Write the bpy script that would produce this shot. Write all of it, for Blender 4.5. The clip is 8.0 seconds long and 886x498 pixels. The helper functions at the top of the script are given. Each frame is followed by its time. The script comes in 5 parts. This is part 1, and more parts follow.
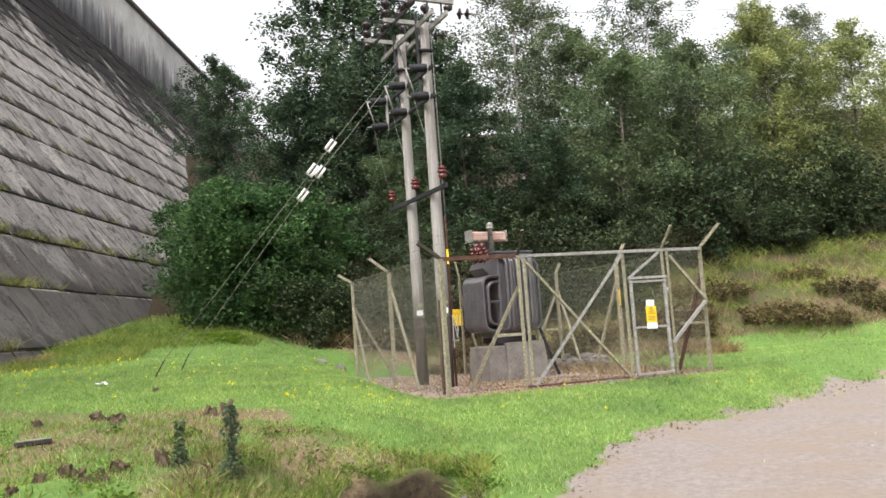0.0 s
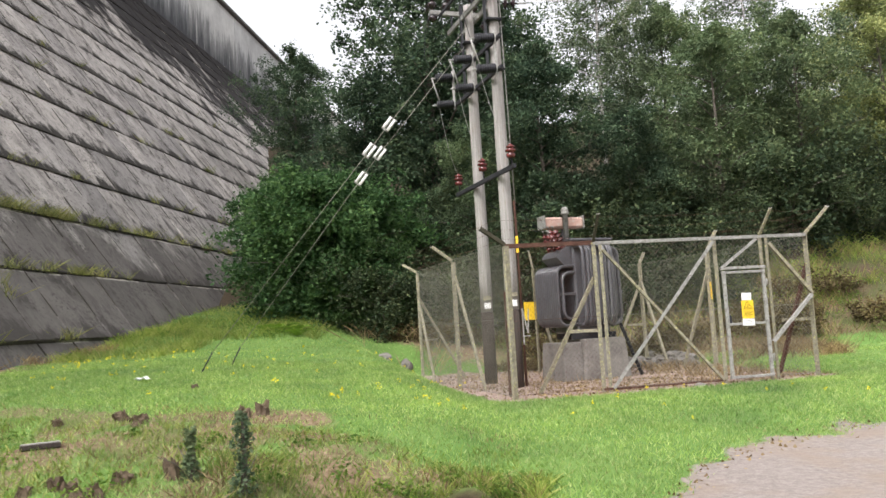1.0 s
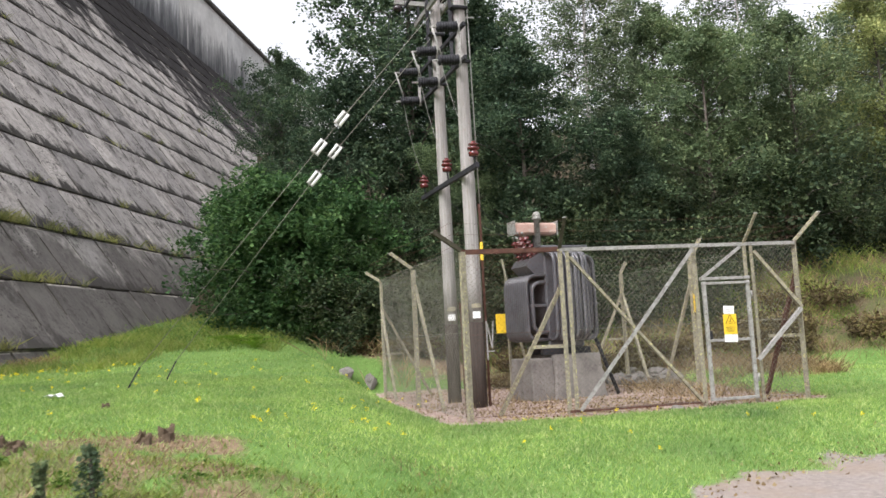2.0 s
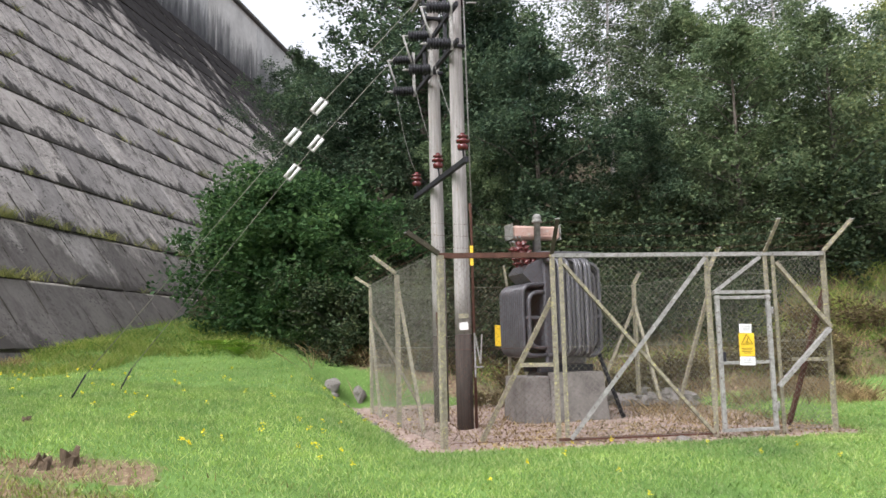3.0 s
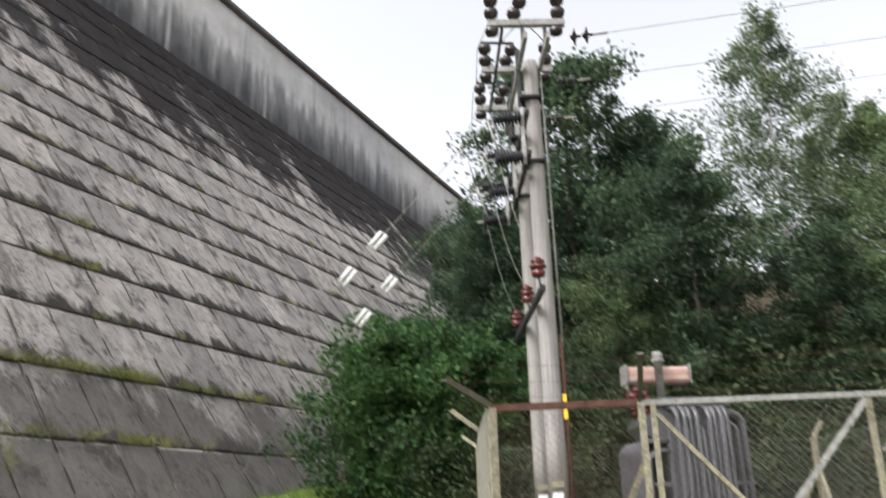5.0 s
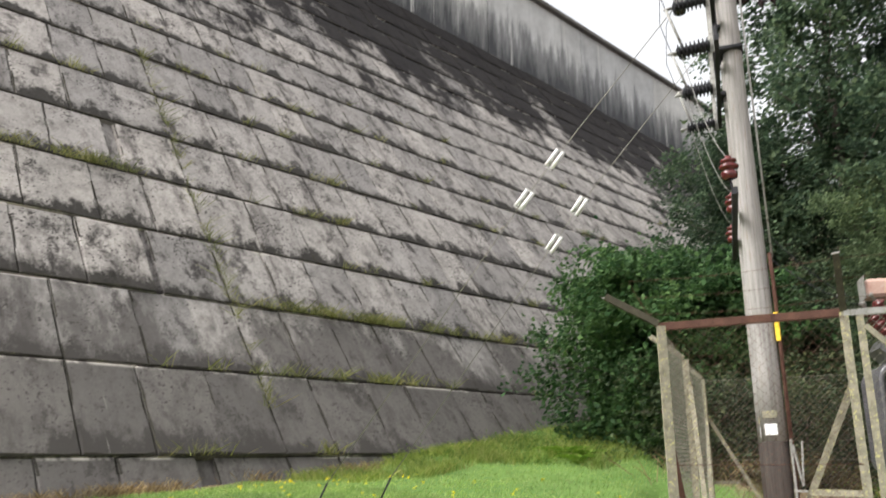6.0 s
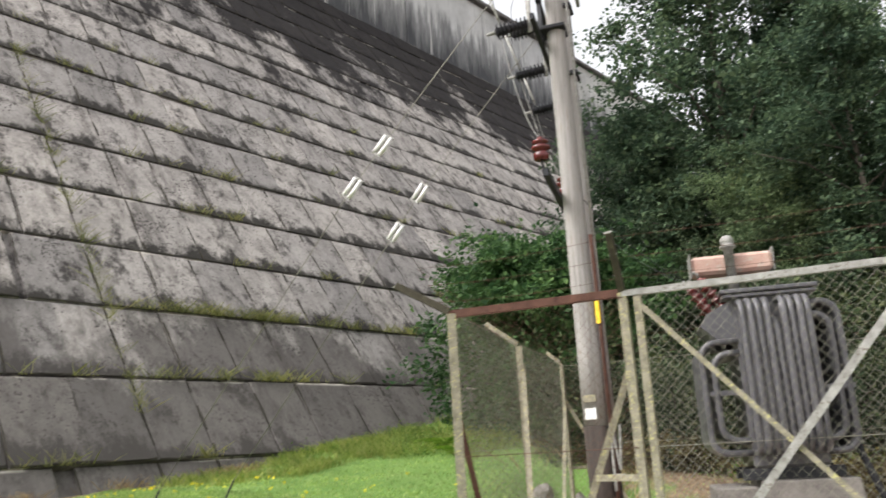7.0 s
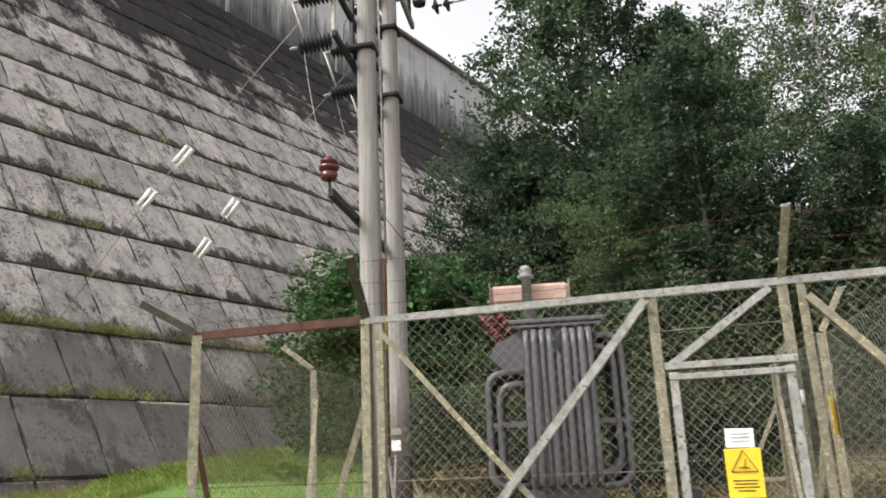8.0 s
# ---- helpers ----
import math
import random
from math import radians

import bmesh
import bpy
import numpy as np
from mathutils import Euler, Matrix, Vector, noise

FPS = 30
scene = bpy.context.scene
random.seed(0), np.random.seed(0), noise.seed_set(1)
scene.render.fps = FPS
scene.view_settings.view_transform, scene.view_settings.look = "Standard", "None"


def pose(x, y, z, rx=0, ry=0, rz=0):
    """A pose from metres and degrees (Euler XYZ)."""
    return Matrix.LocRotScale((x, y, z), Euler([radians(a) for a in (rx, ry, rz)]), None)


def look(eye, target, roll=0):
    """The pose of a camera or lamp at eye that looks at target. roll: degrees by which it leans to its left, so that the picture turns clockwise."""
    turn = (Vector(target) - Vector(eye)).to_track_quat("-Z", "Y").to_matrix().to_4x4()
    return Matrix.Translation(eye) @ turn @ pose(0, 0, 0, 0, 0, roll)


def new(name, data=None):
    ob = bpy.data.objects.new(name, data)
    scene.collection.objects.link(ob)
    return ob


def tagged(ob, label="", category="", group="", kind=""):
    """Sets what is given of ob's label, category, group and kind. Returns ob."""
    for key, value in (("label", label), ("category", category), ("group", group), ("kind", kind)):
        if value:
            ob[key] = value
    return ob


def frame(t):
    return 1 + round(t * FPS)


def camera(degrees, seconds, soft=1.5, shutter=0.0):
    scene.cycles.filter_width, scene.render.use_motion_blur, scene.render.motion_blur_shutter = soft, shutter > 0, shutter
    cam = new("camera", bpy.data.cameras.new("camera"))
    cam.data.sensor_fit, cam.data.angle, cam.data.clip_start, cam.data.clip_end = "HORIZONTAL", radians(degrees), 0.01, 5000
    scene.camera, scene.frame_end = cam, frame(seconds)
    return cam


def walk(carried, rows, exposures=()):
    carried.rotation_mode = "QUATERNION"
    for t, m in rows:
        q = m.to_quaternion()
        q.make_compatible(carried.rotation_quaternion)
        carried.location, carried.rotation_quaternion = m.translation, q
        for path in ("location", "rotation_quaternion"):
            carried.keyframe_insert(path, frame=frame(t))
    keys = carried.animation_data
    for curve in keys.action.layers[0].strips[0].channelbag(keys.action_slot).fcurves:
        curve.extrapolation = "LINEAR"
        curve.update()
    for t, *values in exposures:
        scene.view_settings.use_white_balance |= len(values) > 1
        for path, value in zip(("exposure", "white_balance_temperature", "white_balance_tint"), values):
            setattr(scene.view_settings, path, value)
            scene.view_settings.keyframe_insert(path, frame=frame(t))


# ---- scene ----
cam = camera(57.6, 8.0, 1.5, 0.3)
EXPOSURE = 1.15
PATH = [
    (0, (-0.192, 0.212, 1.541), (-0.202, 2.203, 1.734), -4.0),
    (0.5, (-0.034, 0.882, 1.56), (-0.13, 2.867, 1.781), -2.3),
    (1, (0.1, 1.533, 1.556), (-0.123, 3.512, 1.743), -3.4),
    (1.5, (0.329, 2.317, 1.555), (0.102, 4.297, 1.724), -3.5),
    (1.7, (0.453, 2.478, 1.547), (0.233, 4.458, 1.732), -3.2),
    (2.8, (1.147, 3.906, 1.617), (0.88, 5.874, 1.857), -1.5),
    (3, (1.213, 4.145, 1.618), (0.911, 6.108, 1.852), -1.4),
    (3.5, (1.545, 4.73, 1.634), (1.18, 6.685, 1.844), -1.2),
    (4, (1.793, 5.446, 1.658), (1.345, 7.388, 1.824), -1.6),
    (4.5, (2.11, 5.862, 1.689), (1.573, 7.765, 1.994), -2.4),
    (5, (2.44, 6.444, 1.77), (1.681, 8.189, 2.386), -1.6),
    (5.2, (2.542, 6.727, 1.773), (1.669, 8.382, 2.478), -0.7),
    (6.3, (3.367, 8.004, 1.582), (1.965, 9.36, 2.024), -1.0),
    (6.5, (3.531, 8.283, 1.6), (2.203, 9.708, 2.054), -1.7),
    (7, (3.921, 8.775, 1.623), (2.671, 10.261, 2.102), -3.4),
    (7.5, (4.334, 9.274, 1.607), (3.268, 10.854, 2.212), -3.3),
    (8, (4.806, 9.741, 1.639), (3.731, 11.346, 2.156), -2.5),
]
walk(cam, [(t, look(eye, target, roll)) for t, eye, target, roll in PATH], exposures=[(0.0, EXPOSURE, 6500, 12), (3.0, EXPOSURE - 0.05, 6200, 14), (4.0, EXPOSURE, 6150, 14), (4.5, EXPOSURE + 0.03, 6000, 13), (5.0, EXPOSURE, 6300, 12), (6.3, EXPOSURE + 0.1, 6500, 10), (7.0, EXPOSURE + 0.08, 6500, 11), (8.0, EXPOSURE - 0.05, 6500, 12)])

# ---- world and light: a bright, thinly overcast day ----
SUN_UP, SUN_TURN = 48.0, 215.0
world = bpy.data.worlds.new("overcast_sky")
scene.world = world
world.use_nodes = True
wn, wl = world.node_tree.nodes, world.node_tree.links
sky = wn.new("ShaderNodeTexSky")
sky.sky_type = "NISHITA"
sky.sun_disc = False
sky.sun_elevation, sky.sun_rotation = radians(SUN_UP), radians(SUN_TURN)
sky.air_density, sky.dust_density, sky.ozone_density = 1.0, 6.0, 1.0
grey = wn.new("ShaderNodeHueSaturation")
grey.inputs["Saturation"].default_value = 0.1
grey.inputs["Value"].default_value = 1.22
wl.new(sky.outputs[0], grey.inputs["Color"])
wl.new(grey.outputs[0], wn["Background"].inputs["Color"])
wn["Background"].inputs["Strength"].default_value = 0.15
sun = new("sun", bpy.data.lights.new("sun", "SUN"))
sun.data.energy, sun.data.angle, sun.data.color = 0.7, radians(25), (1.0, 0.95, 0.88)
a_, e_ = radians(SUN_TURN), radians(SUN_UP)
sun.matrix_world = look((math.sin(a_) * math.cos(e_) * 60, math.cos(a_) * math.cos(e_) * 60, math.sin(e_) * 60), (0, 0, 0))


# ---- materials ----
FOOT_Z, STEP = 1.70, 1.62               # foot of the dam's first full course, and a course's rise

def material(name, rough=0.8, metal=0.0):
    m = bpy.data.materials.new(name)
    m.use_nodes = True
    b = m.node_tree.nodes["Principled BSDF"]
    b.inputs["Roughness"].default_value = rough
    b.inputs["Metallic"].default_value = metal
    b.inputs["Specular IOR Level"].default_value = 0.5 if rough < 0.5 else 0.12
    return m, m.node_tree.nodes, m.node_tree.links, b


def noise_node(n, l, coords, scale, detail=4.0, rough=0.6, stretch=None):
    t = n.new("ShaderNodeTexNoise")
    t.inputs["Scale"].default_value = scale
    t.inputs["Detail"].default_value = detail
    t.inputs["Roughness"].default_value = rough
    if stretch:
        mp = n.new("ShaderNodeMapping")
        mp.inputs["Scale"].default_value = stretch
        l.new(coords, mp.inputs["Vector"])
        l.new(mp.outputs[0], t.inputs["Vector"])
    else:
        l.new(coords, t.inputs["Vector"])
    return t.outputs["Fac"]


def ramp(n, l, fac, stops):
    r = n.new("ShaderNodeValToRGB")
    while len(r.color_ramp.elements) < len(stops):
        r.color_ramp.elements.new(0.5)
    for e, (p, c) in zip(r.color_ramp.elements, stops):
        e.position = p
        e.color = (*c, 1) if len(c) == 3 else c
    l.new(fac, r.inputs["Fac"])
    return r.outputs["Color"]


def mix(n, l, fac, a, b, how="MIX"):
    x = n.new("ShaderNodeMix")
    x.data_type, x.blend_type = "RGBA", how
    for value, sock in ((fac, x.inputs[0]), (a, x.inputs[6]), (b, x.inputs[7])):
        if isinstance(value, (int, float)):
            sock.default_value = value
        elif isinstance(value, tuple):
            sock.default_value = (*value, 1)
        else:
            l.new(value, sock)
    return x.outputs[2]


def calc(n, l, how, a, b):
    x = n.new("ShaderNodeMath")
    x.operation = how
    for value, sock in ((a, x.inputs[0]), (b, x.inputs[1])):
        if isinstance(value, (int, float)):
            sock.default_value = value
        else:
            l.new(value, sock)
    return x.outputs[0]


def bump(n, l, b, height, strength=0.4, distance=0.02):
    x = n.new("ShaderNodeBump")
    x.inputs["Strength"].default_value = strength
    x.inputs["Distance"].default_value = distance
    l.new(height, x.inputs["Height"])
    l.new(x.outputs[0], b.inputs["Normal"])


def position(n):
    return n.new("ShaderNodeNewGeometry").outputs["Position"]


def local(n):
    return n.new("ShaderNodeTexCoord").outputs["Object"]


def surface(name, dark, light, scale, rough=0.8, metal=0.0, fine=40.0, spots=None, spot_from=0.58, bumps=0.3, stretch=None):
    """A two-scale material: broad mottling, fine grain, and spots of wear, rust or lichen."""
    m, n, l, b = material(name, rough, metal)
    p = local(n)
    broad = noise_node(n, l, p, scale, 5, 0.6, stretch)
    grain = noise_node(n, l, p, scale * fine / 4, 3, 0.7, stretch)
    col = ramp(n, l, broad, [(0.3, dark), (0.7, light)])
    col = mix(n, l, 0.35, col, ramp(n, l, grain, [(0.3, dark), (0.7, light)]))
    if spots:
        s = noise_node(n, l, p, scale * 2.3, 6, 0.65, stretch)
        fac = ramp(n, l, s, [(spot_from, (0, 0, 0)), (spot_from + 0.08, (1, 1, 1))])
        col = mix(n, l, fac, col, spots)
    l.new(col, b.inputs["Base Color"])
    if bumps:
        bump(n, l, b, grain, bumps, 0.01)
    return m


def foliage(name, shades, rough=0.6, through_light=0.40):
    """Leaves: each one its own shade, a little light coming through."""
    m, n, l, b = material(name, rough)
    g = n.new("ShaderNodeNewGeometry")
    tone = ramp(n, l, g.outputs["Random Per Island"], [(i / (len(shades) - 1), c) for i, c in enumerate(shades)])
    patch = noise_node(n, l, g.outputs["Position"], 0.55, 6, 0.7)
    info = n.new("ShaderNodeObjectInfo")
    tone = mix(n, l, 1.0, tone, ramp(n, l, patch, [(0.32, (0.62, 0.66, 0.70)), (0.68, (1.50, 1.40, 1.12))]), "MULTIPLY")
    tone = mix(n, l, 1.0, tone, ramp(n, l, info.outputs["Random"], [(0, (0.85, 0.9, 0.85)), (1, (1.15, 1.1, 1.0))]), "MULTIPLY")
    l.new(tone, b.inputs["Base Color"])
    t = n.new("ShaderNodeBsdfTranslucent")
    l.new(tone, t.inputs["Color"])
    x = n.new("ShaderNodeMixShader")
    x.inputs[0].default_value = through_light
    l.new(b.outputs[0], x.inputs[1])
    l.new(t.outputs[0], x.inputs[2])
    l.new(x.outputs[0], n["Material Output"].inputs["Surface"])
    return m


def dam_concrete():
    m, n, l, b = material("stained_dam_concrete", 0.9)
    p = position(n)
    info = n.new("ShaderNodeObjectInfo").outputs["Random"]
    isle = n.new("ShaderNodeNewGeometry").outputs["Random Per Island"]
    sx = n.new("ShaderNodeSeparateXYZ")
    l.new(p, sx.inputs[0])
    rise = calc(n, l, "FRACT", calc(n, l, "DIVIDE", calc(n, l, "SUBTRACT", sx.outputs["Z"], FOOT_Z - 40 * STEP), STEP), 0.0)
    broad = noise_node(n, l, p, 0.5, 6, 0.65)
    fine = noise_node(n, l, p, 11.0, 6, 0.75)
    grit = noise_node(n, l, p, 2.6, 8, 0.78, (0.6, 1.0, 0.8))
    col = ramp(n, l, broad, [(0.3, (0.255, 0.242, 0.228)), (0.7, (0.44, 0.416, 0.395))])
    col = mix(n, l, 0.35, col, ramp(n, l, fine, [(0.3, (0.22, 0.207, 0.195)), (0.7, (0.52, 0.49, 0.465))]))
    each = mix(n, l, 0.5, info, isle)
    col = mix(n, l, 1.0, col, ramp(n, l, each, [(0.15, (0.62, 0.62, 0.63)), (0.85, (1.25, 1.22, 1.18))]), "MULTIPLY")
    # grey weathering in clouds, and broad run-down bands
    col = mix(n, l, ramp(n, l, grit, [(0.46, (0, 0, 0)), (0.62, (0.62, 0.62, 0.62))]), col, (0.15, 0.14, 0.132))
    streak = noise_node(n, l, p, 1.0, 7, 0.72, (0.16, 1.3, 0.36))
    col = mix(n, l, ramp(n, l, streak, [(0.54, (0, 0, 0)), (0.68, (0.74, 0.74, 0.74))]), col, (0.075, 0.066, 0.062))
    # black lichen: small dots in swarms, and crusts with ragged rims
    swarm = noise_node(n, l, p, 0.9, 4, 0.6)
    dots = calc(n, l, "ADD", noise_node(n, l, p, 13.0, 4, 0.6), calc(n, l, "MULTIPLY", swarm, 0.42))
    col = mix(n, l, ramp(n, l, dots, [(0.815, (0, 0, 0)), (0.87, (0.85, 0.85, 0.85))]), col, (0.035, 0.031, 0.030))
    blot = noise_node(n, l, p, 1.5, 9, 0.78, (0.7, 1.0, 0.6))
    col = mix(n, l, ramp(n, l, blot, [(0.53, (0, 0, 0)), (0.63, (0.88, 0.88, 0.88))]), col, (0.036, 0.032, 0.030))
    # moss and dirt gathered along the bottom of each course, with bare stretches between
    ragged = noise_node(n, l, p, 1.25, 9, 0.76, (0.35, 0.9, 0.5))
    moss = calc(n, l, "SUBTRACT", calc(n, l, "MULTIPLY", ragged, 1.5), calc(n, l, "MULTIPLY", rise, 0.95))
    col = mix(n, l, ramp(n, l, moss, [(0.55, (0, 0, 0)), (0.69, (0.94, 0.94, 0.94))]), col, (0.026, 0.024, 0.021))
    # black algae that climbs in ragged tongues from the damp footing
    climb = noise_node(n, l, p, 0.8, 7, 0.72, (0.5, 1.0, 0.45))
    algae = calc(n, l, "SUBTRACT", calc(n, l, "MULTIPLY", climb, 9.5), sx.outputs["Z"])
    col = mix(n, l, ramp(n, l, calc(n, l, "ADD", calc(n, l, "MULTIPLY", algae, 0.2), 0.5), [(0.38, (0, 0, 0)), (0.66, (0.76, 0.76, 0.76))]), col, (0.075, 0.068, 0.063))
    # the seepage band high on the face, in ragged tongues
    tongue = noise_node(n, l, p, 0.26, 8, 0.74, (0.5, 1.0, 0.6))
    level = calc(n, l, "ADD", sx.outputs["Z"], calc(n, l, "MULTIPLY", tongue, 34.0))
    col = mix(n, l, ramp(n, l, calc(n, l, "DIVIDE", level, 50.0), [(0.70, (0, 0, 0)), (0.75, (0.95, 0.95, 0.95))]), col, (0.016, 0.014, 0.0145))
    # bright arrises along the top of some slabs, in stretches picked by noise
    arris_noise = noise_node(n, l, p, 0.45, 5, 0.7, (0.3, 1.0, 0.3))
    arris = calc(n, l, "MULTIPLY", ramp(n, l, rise, [(0.950, (0, 0, 0)), (0.975, (1, 1, 1))]), ramp(n, l, arris_noise, [(0.53, (0, 0, 0)), (0.58, (0.85, 0.85, 0.85))]))
    col = mix(n, l, arris, col, (0.56, 0.52, 0.46))
    # lime runs and pale efflorescence
    lime = noise_node(n, l, p, 1.3, 5, 0.72, (0.1, 3.6, 0.16))
    col = mix(n, l, ramp(n, l, lime, [(0.69, (0, 0, 0)), (0.75, (0.6, 0.6, 0.6))]), col, (0.54, 0.51, 0.47))
    l.new(col, b.inputs["Base Color"])
    bump(n, l, b, mix(n, l, 0.5, fine, blot), 0.6, 0.03)
    return m


def parapet_concrete():
    m, n, l, b = material("parapet_concrete", 0.85)
    p = position(n)
    broad = noise_node(n, l, p, 0.35, 6, 0.68)
    streak = noise_node(n, l, p, 0.9, 7, 0.72, (0.1, 1.1, 0.16))
    sx = n.new("ShaderNodeSeparateXYZ")
    l.new(p, sx.inputs[0])
    info = n.new("ShaderNodeObjectInfo").outputs["Random"]
    col = ramp(n, l, broad, [(0.3, (0.46, 0.46, 0.45)), (0.7, (0.74, 0.74, 0.725))])
    col = mix(n, l, 1.0, col, ramp(n, l, info, [(0.0, (0.82, 0.83, 0.85)), (1.0, (1.08, 1.07, 1.05))]), "MULTIPLY")
    # dark damp rising from the foot, with a ragged streaked edge
    level = calc(n, l, "SUBTRACT", calc(n, l, "MULTIPLY", streak, 9.0), calc(n, l, "SUBTRACT", sx.outputs["Z"], 26.6))
    col = mix(n, l, ramp(n, l, calc(n, l, "DIVIDE", calc(n, l, "ADD", level, 4.0), 8.0), [(0.50, (0, 0, 0)), (0.66, (0.60, 0.60, 0.60)), (0.92, (0.94, 0.94, 0.94))]), col, (0.055, 0.058, 0.064))
    lime = noise_node(n, l, p, 1.2, 5, 0.65, (0.1, 2.4, 0.07))
    col = mix(n, l, ramp(n, l, lime, [(0.61, (0, 0, 0)), (0.68, (0.7, 0.7, 0.7))]), col, (0.66, 0.65, 0.62))
    soot = noise_node(n, l, p, 1.5, 5, 0.65, (0.1, 1.7, 0.06))
    col = mix(n, l, ramp(n, l, soot, [(0.60, (0, 0, 0)), (0.70, (0.35, 0.35, 0.35))]), col, (0.17, 0.17, 0.17))
    l.new(col, b.inputs["Base Color"])
    bump(n, l, b, streak, 0.3, 0.03)
    return m


def soil_and_grass():
    """The ground's own surface under the grass: track gravel, dead grass, bare soil, rubble."""
    m, n, l, b = material("ground_surface", 0.95)
    p = position(n)
    a = n.new("ShaderNodeAttribute")
    a.attribute_name = "cover"
    sep = n.new("ShaderNodeSeparateColor")
    l.new(a.outputs["Color"], sep.inputs[0])
    broad = noise_node(n, l, p, 0.8, 5, 0.65)
    fine = noise_node(n, l, p, 14.0, 5, 0.75)
    stone = n.new("ShaderNodeTexVoronoi")
    stone.inputs["Scale"].default_value = 48.0
    l.new(p, stone.inputs["Vector"])
    green = ramp(n, l, broad, [(0.3, (0.085, 0.16, 0.036)), (0.7, (0.20, 0.30, 0.08))])
    green = mix(n, l, 0.45, green, ramp(n, l, fine, [(0.3, (0.036, 0.08, 0.018)), (0.7, (0.125, 0.23, 0.06))]))
    gravel = ramp(n, l, fine, [(0.25, (0.16, 0.135, 0.12)), (0.75, (0.36, 0.315, 0.29))])
    gravel = mix(n, l, 0.22, gravel, ramp(n, l, stone.outputs["Distance"], [(0.0, (0.40, 0.36, 0.33)), (0.6, (0.14, 0.12, 0.11))]))
    gravel = mix(n, l, ramp(n, l, broad, [(0.45, (0, 0, 0)), (0.62, (0.65, 0.65, 0.65))]), gravel, (0.25, 0.195, 0.15))
    dead = ramp(n, l, fine, [(0.3, (0.075, 0.048, 0.03)), (0.5, (0.19, 0.135, 0.085)), (0.75, (0.38, 0.29, 0.195))])
    dead = mix(n, l, ramp(n, l, broad, [(0.45, (0, 0, 0)), (0.6, (0.8, 0.8, 0.8))]), dead, (0.10, 0.14, 0.04))
    chips = ramp(n, l, fine, [(0.3, (0.20, 0.135, 0.105)), (0.5, (0.30, 0.225, 0.19)), (0.75, (0.50, 0.43, 0.38))])
    edge = calc(n, l, "MULTIPLY", calc(n, l, "SUBTRACT", noise_node(n, l, p, 3.0, 4, 0.7), 0.5), 0.9)

    def cover(channel):
        return ramp(n, l, calc(n, l, "ADD", sep.outputs[channel], edge), [(0.42, (0, 0, 0)), (0.58, (1, 1, 1))])

    col = mix(n, l, cover("Blue"), green, dead)
    # near-black litter; its darkness also paints in shade under trees and scrub
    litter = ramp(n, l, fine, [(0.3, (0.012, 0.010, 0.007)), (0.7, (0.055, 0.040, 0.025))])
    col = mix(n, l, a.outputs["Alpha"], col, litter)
    col = mix(n, l, cover("Green"), col, chips)
    col = mix(n, l, cover("Red"), col, gravel)
    l.new(col, b.inputs["Base Color"])
    bump(n, l, b, fine, 0.6, 0.03)
    return m


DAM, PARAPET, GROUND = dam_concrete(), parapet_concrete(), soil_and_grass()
GRIME = surface("black_mossy_joint_dirt", (0.018, 0.017, 0.014), (0.07, 0.064, 0.052), 1.6, 0.95, spots=(0.15, 0.14, 0.09), spot_from=0.62, bumps=0.6)
COPING = surface("dark_weathered_coping", (0.10, 0.095, 0.09), (0.22, 0.21, 0.20), 0.6, 0.9)
CONCRETE = surface("plinth_concrete", (0.09, 0.082, 0.075), (0.25, 0.23, 0.21), 3.0, 0.9, spots=(0.12, 0.11, 0.10), spot_from=0.6)
POLE_WOOD = surface("weathered_pole_wood", (0.17, 0.158, 0.148), (0.41, 0.39, 0.37), 4.0, 0.85, stretch=(8.0, 8.0, 0.35), spots=(0.24, 0.17, 0.13), spot_from=0.6)
POLE_DARK = surface("creosoted_pole_butt", (0.022, 0.018, 0.016), (0.085, 0.07, 0.06), 4.0, 0.85, stretch=(8.0, 8.0, 0.35))
POST = surface("lichened_fence_steel", (0.11, 0.10, 0.075), (0.36, 0.33, 0.25), 16.0, 0.8, 0.1, spots=(0.46, 0.43, 0.19), spot_from=0.56)
GALV = surface("dull_galvanised_steel", (0.17, 0.165, 0.15), (0.43, 0.425, 0.40), 15.0, 0.65, 0.3, spots=(0.12, 0.095, 0.07), spot_from=0.57)
# lichened post steel in a darker tone, painting the arms' shaded undersides
SHADED_STEEL = surface("shaded_lichened_steel", (0.03, 0.027, 0.02), (0.10, 0.09, 0.065), 14.0, 0.85, 0.1, spots=(0.2, 0.19, 0.1), spot_from=0.62)
RUST = surface("rusted_steel", (0.060, 0.032, 0.025), (0.145, 0.075, 0.056), 7.0, 0.85, 0.1, spots=(0.06, 0.03, 0.024))
WIRE = surface("chain_link_wire", (0.14, 0.135, 0.11), (0.30, 0.29, 0.24), 9.0, 0.65, 0.3, bumps=0)
BLACK = surface("black_steel", (0.018, 0.018, 0.02), (0.05, 0.05, 0.055), 6.0, 0.55, 0.2)
TANK = surface("grey_transformer_paint", (0.05, 0.048, 0.053), (0.115, 0.112, 0.12), 4.0, 0.30, 0.0, spots=(0.15, 0.11, 0.09), spot_from=0.68, bumps=0.12)
PINK = surface("faded_red_paint", (0.42, 0.24, 0.19), (0.60, 0.45, 0.38), 4.0, 0.7, 0.0, spots=(0.50, 0.42, 0.36), spot_from=0.55)
OXIDE = surface("red_brown_porcelain", (0.06, 0.011, 0.011), (0.14, 0.027, 0.024), 12.0, 0.22, 0.0, bumps=0)
BROWN_GLAZE = surface("dark_brown_porcelain", (0.014, 0.010, 0.011), (0.036, 0.024, 0.024), 10.0, 0.22, 0.0, bumps=0)
